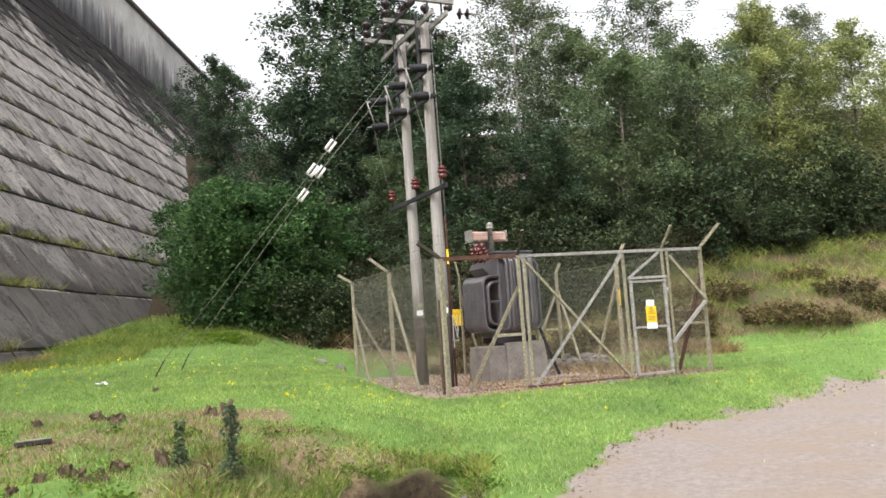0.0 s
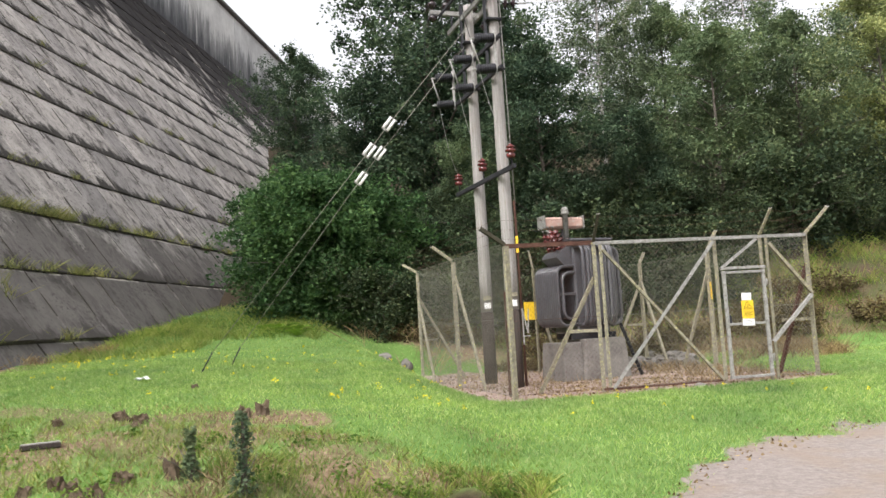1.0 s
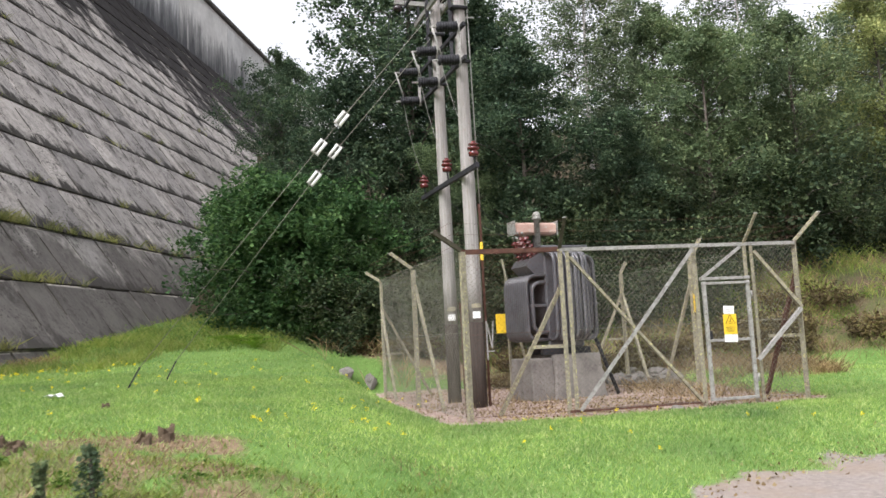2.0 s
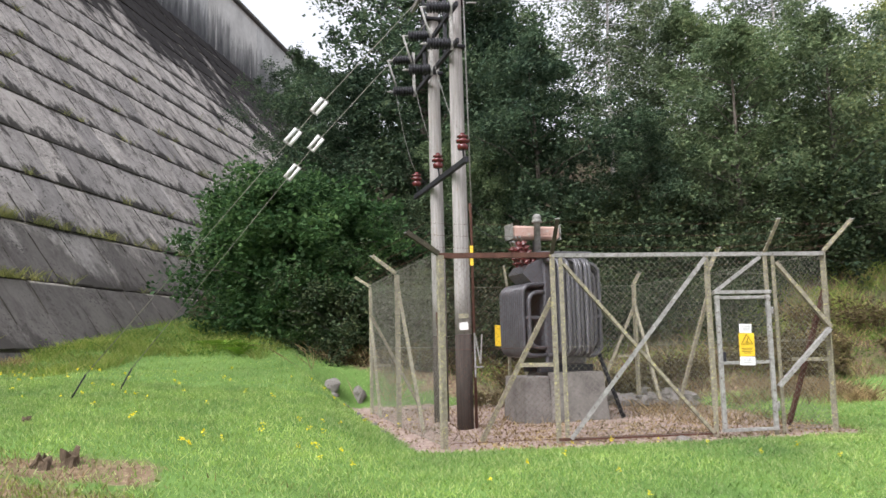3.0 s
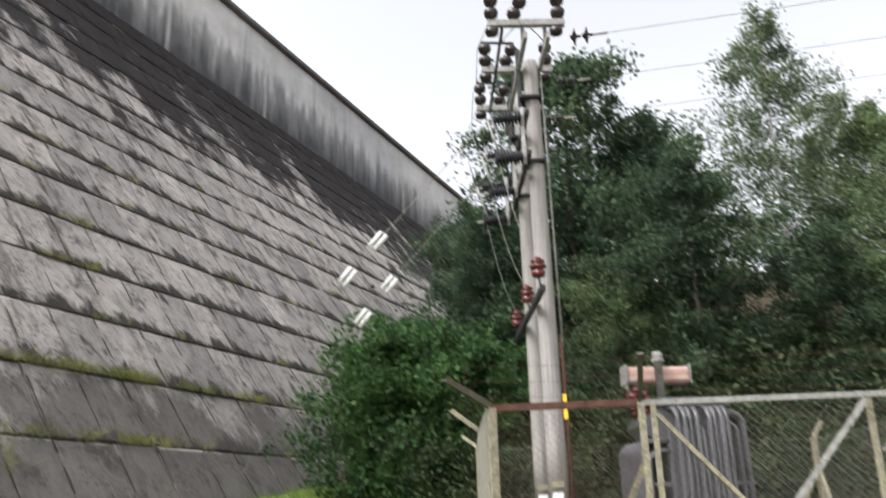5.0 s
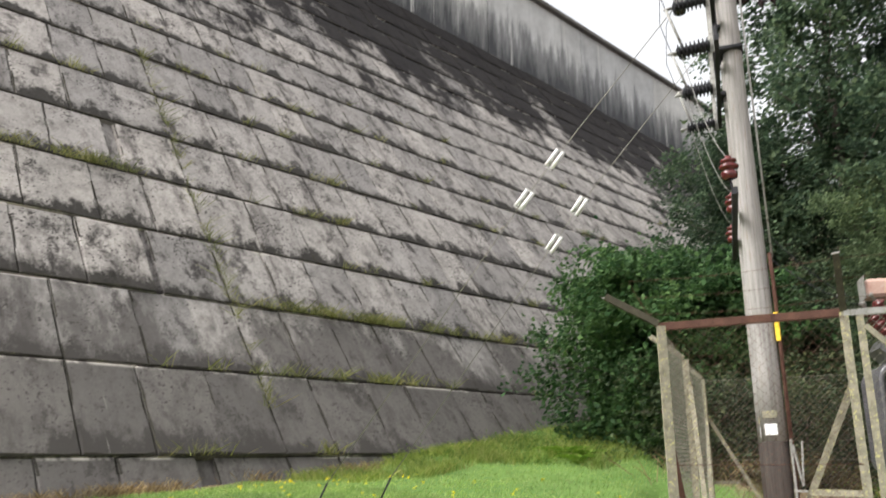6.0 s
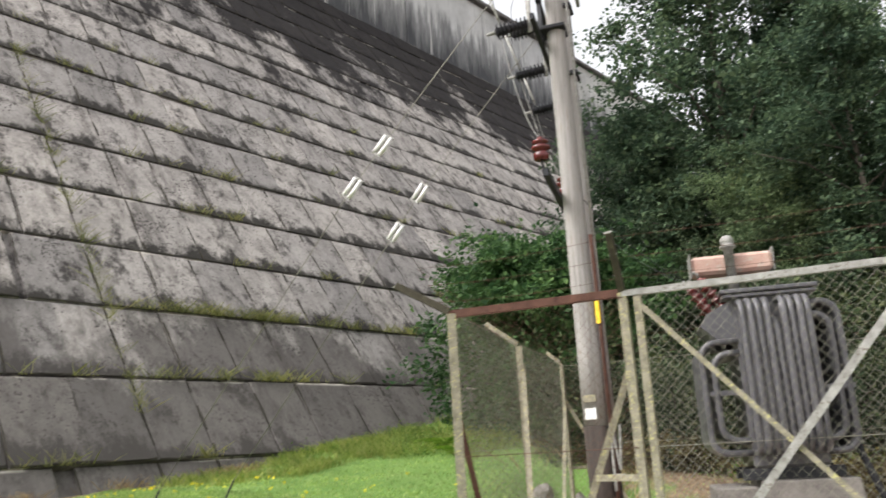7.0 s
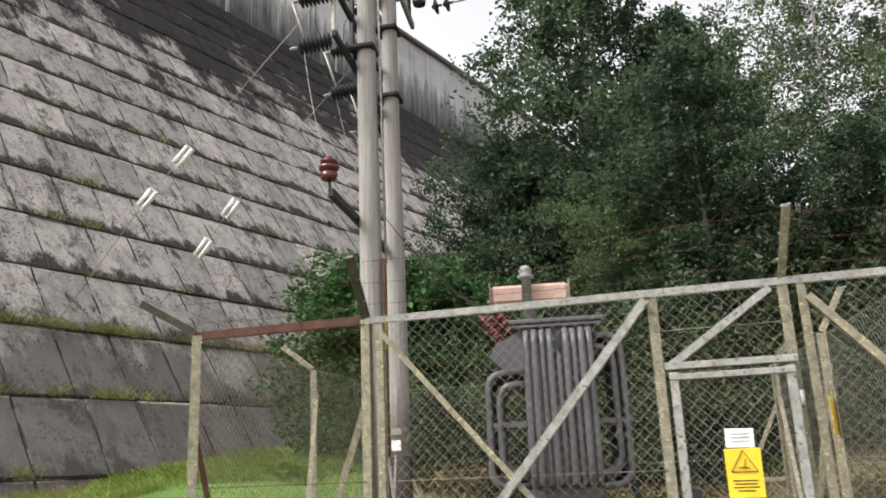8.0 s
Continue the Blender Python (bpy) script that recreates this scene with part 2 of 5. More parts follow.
WHITE = surface("white_plastic", (0.62, 0.62, 0.60), (0.80, 0.80, 0.78), 8.0, 0.5, 0.0, spots=(0.45, 0.44, 0.40), spot_from=0.68, bumps=0)
YELLOW = surface("yellow_sign_face", (0.68, 0.44, 0.015), (0.82, 0.56, 0.03), 5.0, 0.45, bumps=0)
INK = surface("black_print", (0.012, 0.012, 0.012), (0.03, 0.03, 0.03), 9.0, 0.5, bumps=0)
STONE = surface("pale_granite_stone", (0.11, 0.10, 0.09), (0.26, 0.24, 0.22), 6.0, 0.9, spots=(0.11, 0.105, 0.08), spot_from=0.55, bumps=0.6)
BARK = surface("tree_bark", (0.055, 0.045, 0.036), (0.16, 0.14, 0.12), 5.0, 0.9, stretch=(3, 3, 0.6), spots=(0.09, 0.10, 0.06))
BIRCH = surface("pale_birch_bark", (0.28, 0.26, 0.24), (0.52, 0.50, 0.47), 4.0, 0.8, stretch=(1, 1, 2.5), spots=(0.06, 0.05, 0.05), spot_from=0.58)
STUMP = surface("rotten_stump_wood", (0.026, 0.019, 0.013), (0.17, 0.125, 0.085), 9.0, 0.9, stretch=(5, 5, 0.7))
LEAF_DARK = foliage("dark_broad_leaves", [(0.034, 0.060, 0.044), (0.046, 0.080, 0.056), (0.064, 0.104, 0.070), (0.105, 0.150, 0.100)])
# undergrowth leaves, darkened in colour for the shade below the trees
LEAF_UNDER_SHADED = foliage("shaded_undergrowth_leaves", [(0.024, 0.042, 0.026), (0.036, 0.058, 0.034), (0.055, 0.078, 0.042), (0.085, 0.105, 0.058)], 0.6, 0.25)
LEAF_MID = foliage("mid_green_leaves", [(0.072, 0.112, 0.070), (0.102, 0.150, 0.090), (0.140, 0.192, 0.116), (0.200, 0.252, 0.156)])
LEAF_PALE = foliage("grey_green_birch_leaves", [(0.080, 0.11, 0.080), (0.106, 0.142, 0.098), (0.13, 0.168, 0.115), (0.17, 0.205, 0.145)])
LEAF_WILLOW = foliage("yellow_green_willow_leaves", [(0.13, 0.17, 0.08), (0.18, 0.225, 0.105), (0.235, 0.28, 0.135), (0.31, 0.35, 0.19)], 0.6, 0.4)
LEAF_SHRUB = foliage("glossy_shrub_leaves", [(0.030, 0.072, 0.032), (0.050, 0.108, 0.045), (0.076, 0.145, 0.060), (0.115, 0.195, 0.085)], 0.5)
LEAF_HEATHER = foliage("brown_heather", [(0.045, 0.036, 0.024), (0.075, 0.058, 0.036), (0.10, 0.085, 0.045), (0.13, 0.12, 0.055)], 0.8, 0.2)
LEAF_WEED = foliage("fresh_weed_leaves", [(0.05, 0.11, 0.02), (0.09, 0.17, 0.03), (0.14, 0.22, 0.045), (0.20, 0.26, 0.07)])
GRASS = foliage("lawn_grass", [(0.135, 0.24, 0.07), (0.205, 0.335, 0.105), (0.275, 0.40, 0.15), (0.42, 0.49, 0.27)], 0.65, 0.45)
LEDGE_GRASS = foliage("pale_ledge_grass", [(0.12, 0.14, 0.05), (0.19, 0.21, 0.08), (0.28, 0.27, 0.13)], 0.7, 0.3)
ROUGH_GRASS = foliage("tall_rough_grass", [(0.10, 0.16, 0.035), (0.16, 0.235, 0.055), (0.23, 0.29, 0.08), (0.34, 0.34, 0.15)], 0.7, 0.3)
STRAW = foliage("dead_brown_stalks", [(0.10, 0.066, 0.042), (0.17, 0.118, 0.075), (0.26, 0.195, 0.125), (0.40, 0.32, 0.215)], 0.8, 0.2)
PETAL = foliage("yellow_flowers", [(0.75, 0.60, 0.02), (0.85, 0.72, 0.05)], 0.6, 0.2)


# ---- mesh helpers ----
def box(bm, centre, size, turn=None, bevel=0.0):
    made = bmesh.ops.create_cube(bm, size=1.0)["verts"]
    m = Matrix.Translation(centre) @ (turn.to_4x4() if turn else Matrix()) @ Matrix.Diagonal((*size, 1))
    bmesh.ops.transform(bm, matrix=m, verts=made)
    if bevel:
        edges = list({e for v in made for e in v.link_edges})
        bmesh.ops.bevel(bm, geom=edges, offset=bevel, segments=1, affect="EDGES", profile=0.5)


def frame_along(p, q):
    return (Vector(q) - Vector(p)).to_track_quat("Z", "Y").to_matrix()


def bar(bm, p, q, width, depth=None, bevel=0.0):
    """A flat or square bar from p to q."""
    p, q = Vector(p), Vector(q)
    box(bm, (p + q) / 2, (width, depth or width, (q - p).length), frame_along(p, q), bevel)


def tube(bm, points, radius, sides=8, taper=None):
    """A round tube along points; taper: the radius at its end."""
    points = [Vector(p) for p in points]
    rings = []
    for i, p in enumerate(points):
        way = (points[min(i + 1, len(points) - 1)] - points[max(i - 1, 0)]).normalized()
        side = way.orthogonal().normalized() if not rings else (side - side.dot(way) * way).normalized()
        up = way.cross(side)
        r = radius if taper is None else radius + (taper - radius) * i / (len(points) - 1)
        rings.append([bm.verts.new(p + r * (math.cos(math.tau * k / sides) * side + math.sin(math.tau * k / sides) * up)) for k in range(sides)])
    for a, b in zip(rings, rings[1:]):
        for k in range(sides):
            bm.faces.new((a[k], a[(k + 1) % sides], b[(k + 1) % sides], b[k])).smooth = True
    bm.faces.new(rings[0][::-1])
    bm.faces.new(rings[-1])


def lathe(bm, profile, m=None, sides=14):
    """A turned body: (radius, height) from bottom to top, at the pose m."""
    m = m or Matrix()
    rings = [[bm.verts.new(m @ Vector((r * math.cos(math.tau * k / sides), r * math.sin(math.tau * k / sides), h))) for k in range(sides)] for r, h in profile]
    for a, b in zip(rings, rings[1:]):
        for k in range(sides):
            bm.faces.new((a[k], a[(k + 1) % sides], b[(k + 1) % sides], b[k])).smooth = True
    bm.faces.new(rings[0][::-1])
    bm.faces.new(rings[-1])


def angle_iron(bm, p, q, width=0.06, thick=0.008, face=(0, -1, 0)):
    """An L-section steel from p to q; face: the way one flange looks."""
    p, q = Vector(p), Vector(q)
    way = (q - p).normalized()
    f = (Vector(face) - Vector(face).dot(way) * way).normalized()
    s = way.cross(f)
    turn = Matrix((s, f, way)).transposed()
    mid, long = (p + q) / 2, (q - p).length
    box(bm, mid, (width, thick, long), turn)
    box(bm, mid + s * (width / 2 - thick / 2) - f * (width / 2 + thick / 2 + 0.0005), (thick, width, long), turn)


def mesh_of(name, bm, mat):
    me = bpy.data.meshes.new(name)
    bm.to_mesh(me)
    bm.free()
    me.materials.append(mat)
    return me


def part(name, bm, mat, parent, label=""):
    ob = new(name, mesh_of(name, bm, mat))
    ob.parent = parent
    return tagged(ob, label)


def thing(name, at, label, category, group="", turn=0.0, kind=""):
    ob = new(name)
    ob.empty_display_size = 0.2
    ob.matrix_basis = pose(*at, 0, 0, turn)
    return tagged(ob, label, category, group, kind)


def soup(name, verts, faces, mat):
    """A mesh from numpy arrays of vertices and of faces with the same number of corners."""
    me = bpy.data.meshes.new(name)
    k = faces.shape[1]
    me.vertices.add(len(verts))
    me.vertices.foreach_set("co", np.ascontiguousarray(verts, dtype=np.float32).ravel())
    me.loops.add(faces.size)
    me.loops.foreach_set("vertex_index", np.ascontiguousarray(faces, dtype=np.int32).ravel())
    me.polygons.add(len(faces))
    me.polygons.foreach_set("loop_start", np.arange(len(faces), dtype=np.int32) * k)
    me.update(calc_edges=True)
    me.materials.append(mat)
    return me


def leaves(rng, spots, length, width, up=0.25):
    """Kite-shaped leaves at the spots, facing all ways: vertices and quads."""
    n = len(spots)
    way = rng.normal(size=(n, 3))
    way[:, 2] = way[:, 2] * 0.6 - 0.15
    way /= np.linalg.norm(way, axis=1, keepdims=True)
    side = np.cross(way, rng.normal(size=(n, 3)) + np.array((0, 0, up * 4)))
    side /= np.linalg.norm(side, axis=1, keepdims=True) + 1e-9
    size = rng.uniform(0.65, 1.3, (n, 1))
    a = spots - way * length * size / 2
    c = spots + way * length * size / 2
    mid = spots + np.cross(way, side) * width * 0.2
    b, d = mid + side * width * size / 2, mid - side * width * size / 2
    return np.stack((a, b, c, d), 1).reshape(-1, 3), np.arange(4 * n).reshape(n, 4)


def blades(rng, roots, height, width, lean=0.35):
    """Grass blades: a bent pair of faces each, as kites with a long tip."""
    n = len(roots)
    turn = rng.uniform(0, math.tau, n)
    h = height * rng.uniform(0.5, 1.25, n)
    side = np.stack((np.cos(turn), np.sin(turn), np.zeros(n)), 1) * width * rng.uniform(0.7, 1.3, (n, 1))
    bend = rng.normal(size=(n, 3)) * lean * h[:, None]
    bend[:, 2] = 0
    up = np.stack((np.zeros(n), np.zeros(n), h), 1)
    a, b = roots - side / 2, roots + side / 2
    c = roots + up * 0.55 + bend * 0.50 + side * 0.35
    d = roots + up + bend
    return np.stack((a, b, c, d), 1).reshape(-1, 3), np.arange(4 * n).reshape(n, 4)


# ---- the lie of the land ----
CORNER = Vector((1.03, 14.30))          # front post of the compound, and the ways along and into it
ALONG, INTO = Vector((0.953, 0.3026)), Vector((-0.3026, 0.953))
TURN = math.degrees(math.atan2(ALONG.y, ALONG.x))
FLOOR = 0.37


def spot(u, v, z=0.0):
    """A place in the compound: metres along the front, metres in, height."""
    p = CORNER + u * ALONG + v * INTO
    return Vector((p.x, p.y, z))


def smooth(a, b, x):
    t = np.clip((x - a) / (b - a), 0, 1)
    return t * t * (3 - 2 * t)


def ripple(x, y, f):
    return np.sin(x * f + 1.3 * np.sin(y * f * 0.7)) * np.cos(y * f * 0.9 + 1.1 * np.sin(x * f * 0.6))


EDGE_X = (-8, -3, -1, 0.5, 1.5, 2.74, 5.1, 8.2, 20, 60)
EDGE_Y = (-6, 0.5, 4.2, 7.2, 9.7, 11.2, 13.3, 16.2, 24, 50)


def on_track(x, y):
    return np.interp(x, EDGE_X, EDGE_Y) - y


def off_compound(x, y):
    u = (x - CORNER.x) * ALONG.x + (y - CORNER.y) * ALONG.y
    v = (x - CORNER.x) * INTO.x + (y - CORNER.y) * INTO.y
    du = np.maximum(np.maximum(-1.5 - 0.085 * np.clip(v, 0, 6) - u, u - 3.85), 0)
    dv = np.maximum(np.maximum(-0.08 - v, v - 6.0), 0)
    return np.hypot(du, dv)


def pit(x, y):
    """The eroded ditch end beside the track: 1 where the bare earth shows."""
    rim = y + 0.16 * np.sin(4.1 * x + 0.6) + 0.07 * np.sin(11 * x)
    return smooth(-1.55, -1.15, x + 0.1 * np.sin(5 * y)) * smooth(-0.12, -0.38, x + 0.07 * np.sin(7 * y)) * smooth(8.72, 8.45, rim) * smooth(6.2, 6.9, y)


def height(x, y):
    x, y = np.asarray(x, float), np.asarray(y, float)
    d = np.maximum(0, -x - 0.4)
    z = 0.32 + 0.75 * (1 - np.exp(-d / 3)) + np.where(y > 12, 0.05, 0.11) * (np.minimum(y, 30) - 12)
    z = z + 0.085 * np.clip(y - 18, 0, 9) * smooth(-3.5, -6.5, x)
    z = z - 0.02 * np.clip(y - 12, 0, 9) * smooth(1, 4, x)
    z = 0.02 + 0.08 * np.log1p(np.exp(np.clip((z - 0.02) / 0.08, -40, 40)))
    bank = 0.45 + 3.3 * smooth(19.8, 31, y + 0.12 * x) + 0.07 * np.clip(y - 30, 0, 60)
    z = np.where(y > 19, np.maximum(z, bank * smooth(19, 21, y)), z) + 0.4 * np.clip(y - 37, 0, 26)
    z = z + 0.03 * ripple(x, y, 1.7) + 0.015 * ripple(x + 3, y, 4.1)
    rough = smooth(11.0, 9.5, y) * smooth(0.3, -0.8, x)
    z = z + rough * (0.05 * ripple(x, y, 2.9) + 0.035 * ripple(y, x, 6.3))
    lip = y + 0.18 * np.sin(3.3 * x) + 0.08 * np.sin(9 * x)
    z = z - 0.22 * smooth(-2.6, -1.5, x) * smooth(0.1, -0.3, x) * smooth(9.2, 8.2, lip) * smooth(5.6, 7.0, y)
    z = z - 0.72 * pit(x, y)
    z = z + (0.02 + 0.012 * ripple(x, y, 3.1) - z) * smooth(-1.5, 0.4, on_track(x, y))
    z = z + (FLOOR + 0.015 * ripple(x, y, 5.0) - z) * (1 - smooth(0.1, 1.3, off_compound(x, y)))
    return z


def ground_at(x, y):
    return float(height(x, y))


def cover(x, y):
    """How far a place is track gravel, stone chips, or dead and rough growth."""
    track = smooth(-0.7, 0.7, on_track(x, y) + 0.28 * ripple(x, y, 2.3) + 0.15 * ripple(y, x, 5.7))
    chips = 1 - smooth(0.05, 0.55, off_compound(x, y) * np.where(x > 4, 2.0, 1.0))
    dead = smooth(10.9, 9.9, y) * smooth(0.2, -0.6, x) * (0.52 + 0.32 * ripple(x, y, 1.4))
    dead = np.maximum(dead, smooth(-7.5, -6.0, x) * smooth(-1.8, -2.6, x) * np.exp(-((y - 10.55 - 0.2 * np.sin(1.7 * x)) ** 2 / 0.16)) * (0.75 + 0.25 * ripple(x, y, 2.2)))
    dead = np.maximum(dead, 0.75 * np.exp(-((x + 2.9) ** 2 / 0.6 + (y - 10.9) ** 2 / 0.25)))
    dead = np.maximum(dead, 0.8 * np.exp(-((x + 4.9) ** 2 / 0.7 + (y - 10.0) ** 2 / 0.3)))
    dead = np.maximum(dead, smooth(24, 30, y) * 0.9)
    dead = np.maximum(dead, smooth(20.6, 21.8, y) * smooth(4.8, 5.6, x) * (0.78 + 0.22 * ripple(x, y, 1.1)))
    dead = np.maximum(dead, smooth(19.6, 21.2, y) * smooth(6.5, 5.0, x) * smooth(-4.5, -3.0, x) * 0.85)
    dead = np.maximum(dead, pit(x, y))
    dead = np.maximum(dead, smooth(-8.75, -9.25, x) * smooth(19, 17.5, y) * (0.7 + 0.3 * ripple(x, y, 1.9)))
    return track, chips, np.clip(dead, 0, 1)


def build_ground():
    xs = np.concatenate((np.linspace(-600, -14, 14)[:-1], np.arange(-14, -6, 0.17), np.arange(-6, 1, 0.085), np.arange(1.05, 16, 0.17), np.linspace(16, 60, 40), np.linspace(66, 900, 14)))
    ys = np.concatenate((np.linspace(-700, -6, 16)[:-1], np.arange(-6, 6, 0.17), np.arange(6, 11.5, 0.085), np.arange(11.55, 27, 0.17), np.linspace(27, 70, 50), np.linspace(76, 1200, 14)))
    gx, gy = np.meshgrid(xs, ys)
    z = height(gx, gy)
    verts = np.stack((gx.ravel(), gy.ravel(), z.ravel()), 1)
    i = np.arange(len(verts)).reshape(z.shape)
    faces = np.stack((i[:-1, :-1], i[:-1, 1:], i[1:, 1:], i[1:, :-1]), -1).reshape(-1, 4)
    me = soup("ground", verts, faces, GROUND)
    a = me.color_attributes.new("cover", "FLOAT_COLOR", "POINT")
    c = np.ones((len(verts), 4), np.float32)
    for k, values in enumerate(cover(gx.ravel(), gy.ravel())):
        c[:, k] = values
    px, py = gx.ravel(), gy.ravel()
    # alpha: litter, with shade put into its colour, in the wood and behind the fence
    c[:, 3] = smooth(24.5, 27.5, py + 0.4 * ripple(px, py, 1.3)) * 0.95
    c[:, 3] = np.maximum(c[:, 3], np.maximum(pit(px, py), pit(px, py - 0.25)))
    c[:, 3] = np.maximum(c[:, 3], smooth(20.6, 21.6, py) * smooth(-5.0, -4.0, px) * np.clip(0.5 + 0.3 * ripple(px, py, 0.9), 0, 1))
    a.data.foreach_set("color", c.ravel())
    me.polygons.foreach_set("use_smooth", np.ones(len(faces), bool))
    ob = new("ground", me)
    return tagged(ob, "sloping lawn, gravel track and rough bank beside the dam", "ground", kind="structure")


build_ground()

# ---- the dam ----
SLOPE = 0.7048                          # metres back for each metre up
FOOT_X = -9.98
COURSES, CREST_X, CREST_Z = 16, -28.3, 33.9
LEAN = math.degrees(math.atan(SLOPE))


def dam_face(z):
    return FOOT_X - SLOPE * (z - FOOT_Z)


def build_dam():
    dam = thing("dam_wall", (-20, 40, 0), "tall stepped concrete dam face with dark water stains", "dam", kind="structure")
    y0, y1 = -40.0, 130.0
    bm = bmesh.new()
    profile = [(dam_face(-3) - 0.16, -3), (dam_face(27.6) - 0.16, 27.6), (-45, 27.6), (-45, -3)]
    ends = [[bm.verts.new((x + 20, y - 40, z)) for x, z in profile] for y in (y0, y1)]
    for k in range(4):
        bm.faces.new((ends[0][k], ends[0][(k + 1) % 4], ends[1][(k + 1) % 4], ends[1][k]))
    bm.faces.new(ends[0][::-1])
    bm.faces.new(ends[1])
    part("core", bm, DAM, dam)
    # upright wall on top, in bays, with a coping
    for k in range(-4, 12):
        bm = bmesh.new()
        box(bm, (CREST_X - 0.6 + 20, 6.2 + k * 11.0 - 40, 30.6), (1.2, 10.94, 6.2), None, 0.04)
        part("parapet_bay", bm, PARAPET, dam)
        bm = bmesh.new()
        box(bm, (CREST_X - 0.5 + 20, 6.2 + k * 11.0 - 40, 33.87), (1.7, 10.97, 0.33), None, 0.05)
        part("coping", bm, COPING, dam)
    return dam


DAM_WALL = build_dam()

# ---- compound fence ----
TOP = 2.70
P0, P1, P2, P3, P4 = spot(-1.45, 0), spot(0, 0), spot(2.06, 0), spot(2.88, 0), spot(3.74, 0)
ML, BL = Vector((-1.43, 16.34, 0)), Vector((-2.46, 18.88, 0))
BR, MR, MB = Vector((2.52, 20.6, 0)), Vector((3.54, 18.05, 0)), Vector((0.05, 19.75, 0))
MIDDLE = spot(1.1, 2.9)


def fence_post(at, outward, material_, top=TOP, arm=0.5, rise=0.40, label="", doubled=False, arm_material=None):
    """An angle-iron post with a cranked arm for barbed wire."""
    out = Vector((outward[0], outward[1], 0)).normalized()
    post = thing("fence_post", (at.x, at.y, FLOOR - 0.25), label or "cranked angle-iron fence post, pale and lichened", "fence post", "posts round the compound")
    bm = bmesh.new()
    angle_iron(bm, (0, 0, 0), (0, 0, top - FLOOR + 0.25), 0.065, 0.009, out)
    part("upright", bm, material_, post)
    if doubled:
        bm = bmesh.new()
        angle_iron(bm, (ALONG.x * 0.11, ALONG.y * 0.11, 0), (ALONG.x * 0.11, ALONG.y * 0.11, top - FLOOR + 0.25), 0.055, 0.009, out)
        part("upright", bm, material_, post)
    if arm:
        foot = Vector((0, 0, top - FLOOR + 0.25))
        tip = foot + out * math.sqrt(max(arm * arm - rise * rise, 0.001)) + Vector((0, 0, rise))
        bm = bmesh.new()
        angle_iron(bm, foot, tip, 0.05, 0.008, out)
        part("arm", bm, arm_material or material_, post)
        for k in (0.25, 0.6, 0.97):
            bm = bmesh.new()
            c = foot.lerp(tip, k) + Vector((0, 0, 0.02))
            bar(bm, c - Vector((0.03, 0.01, 0)), c + Vector((0.03, 0.01, 0.008)), 0.012)
            part("wire_clip", bm, GALV, post, "bent galvanised wire clip")
    return post


def strut(post, p, q, width=0.05, material_=POST):
    """A brace that belongs to a post; p and q in the world."""
    o = post.matrix_basis.translation
    bm = bmesh.new()
    angle_iron(bm, Vector(p) - o, Vector(q) - o, width, 0.007, (0.3, -0.95, 0.1))
    return part("brace", bm, material_, post)


def chain_link(a, b, low, high, gap=0.078, wire=0.0013):
    """Woven wire between two posts as thin three-sided wires on both diagonals."""
    a, b = Vector((a.x, a.y, 0)), Vector((b.x, b.y, 0))
    long, tall = (b - a).length, high - low
    way = (b - a) / long
    nor = np.array((-way.y, way.x, 0))
    v, f = [], []
    for sign in (1, -1):
        for k in np.arange(-tall, long, gap):
            s0, s1 = max(k, 0), min(k + tall, long)
            if s1 - s0 < 0.02:
                continue
            ends = []
            for s in (s0, s1):
                h = (s - k) if sign > 0 else tall - (s - k)
                ends.append(np.array((a.x + way.x * s, a.y + way.y * s, low + h)) + nor * 0.002 * sign)
            w = ends[1] - ends[0]
            w /= np.linalg.norm(w)
            t = np.cross(w, nor)
            base = len(v)
            for e in ends:
                for ang in (0, 2.094, 4.189):
                    v.append(e + wire * (math.cos(ang) * nor + math.sin(ang) * t))
            f += [(base, base + 1, base + 4, base + 3), (base + 1, base + 2, base + 5, base + 4), (base + 2, base, base + 3, base + 5)]
    return np.array(v), np.array(f)


def fence_panel(a, b, outward, label, low=FLOOR + 0.04, high=TOP - 0.02, material_=WIRE, wire=0.0013):
    out = Vector((outward[0], outward[1], 0)).normalized() * 0.006
    v, f = chain_link(a + out, b + out, low, high, 0.078, wire)
    ob = tagged(new("chain_link_panel", soup("chain_link_panel", v, f, material_)), label, "fence panel", "chain-link panels")
    o = (a + b) / 2
    for k in (low + 0.02, (low + high) / 2, high - 0.02):
        bm = bmesh.new()
        tube(bm, [a + out * 1.6 + Vector((0, 0, k)), b + out * 1.6 + Vector((0, 0, k))], 0.0028, 5)
        part("line_wire", bm, material_, ob)
    return ob


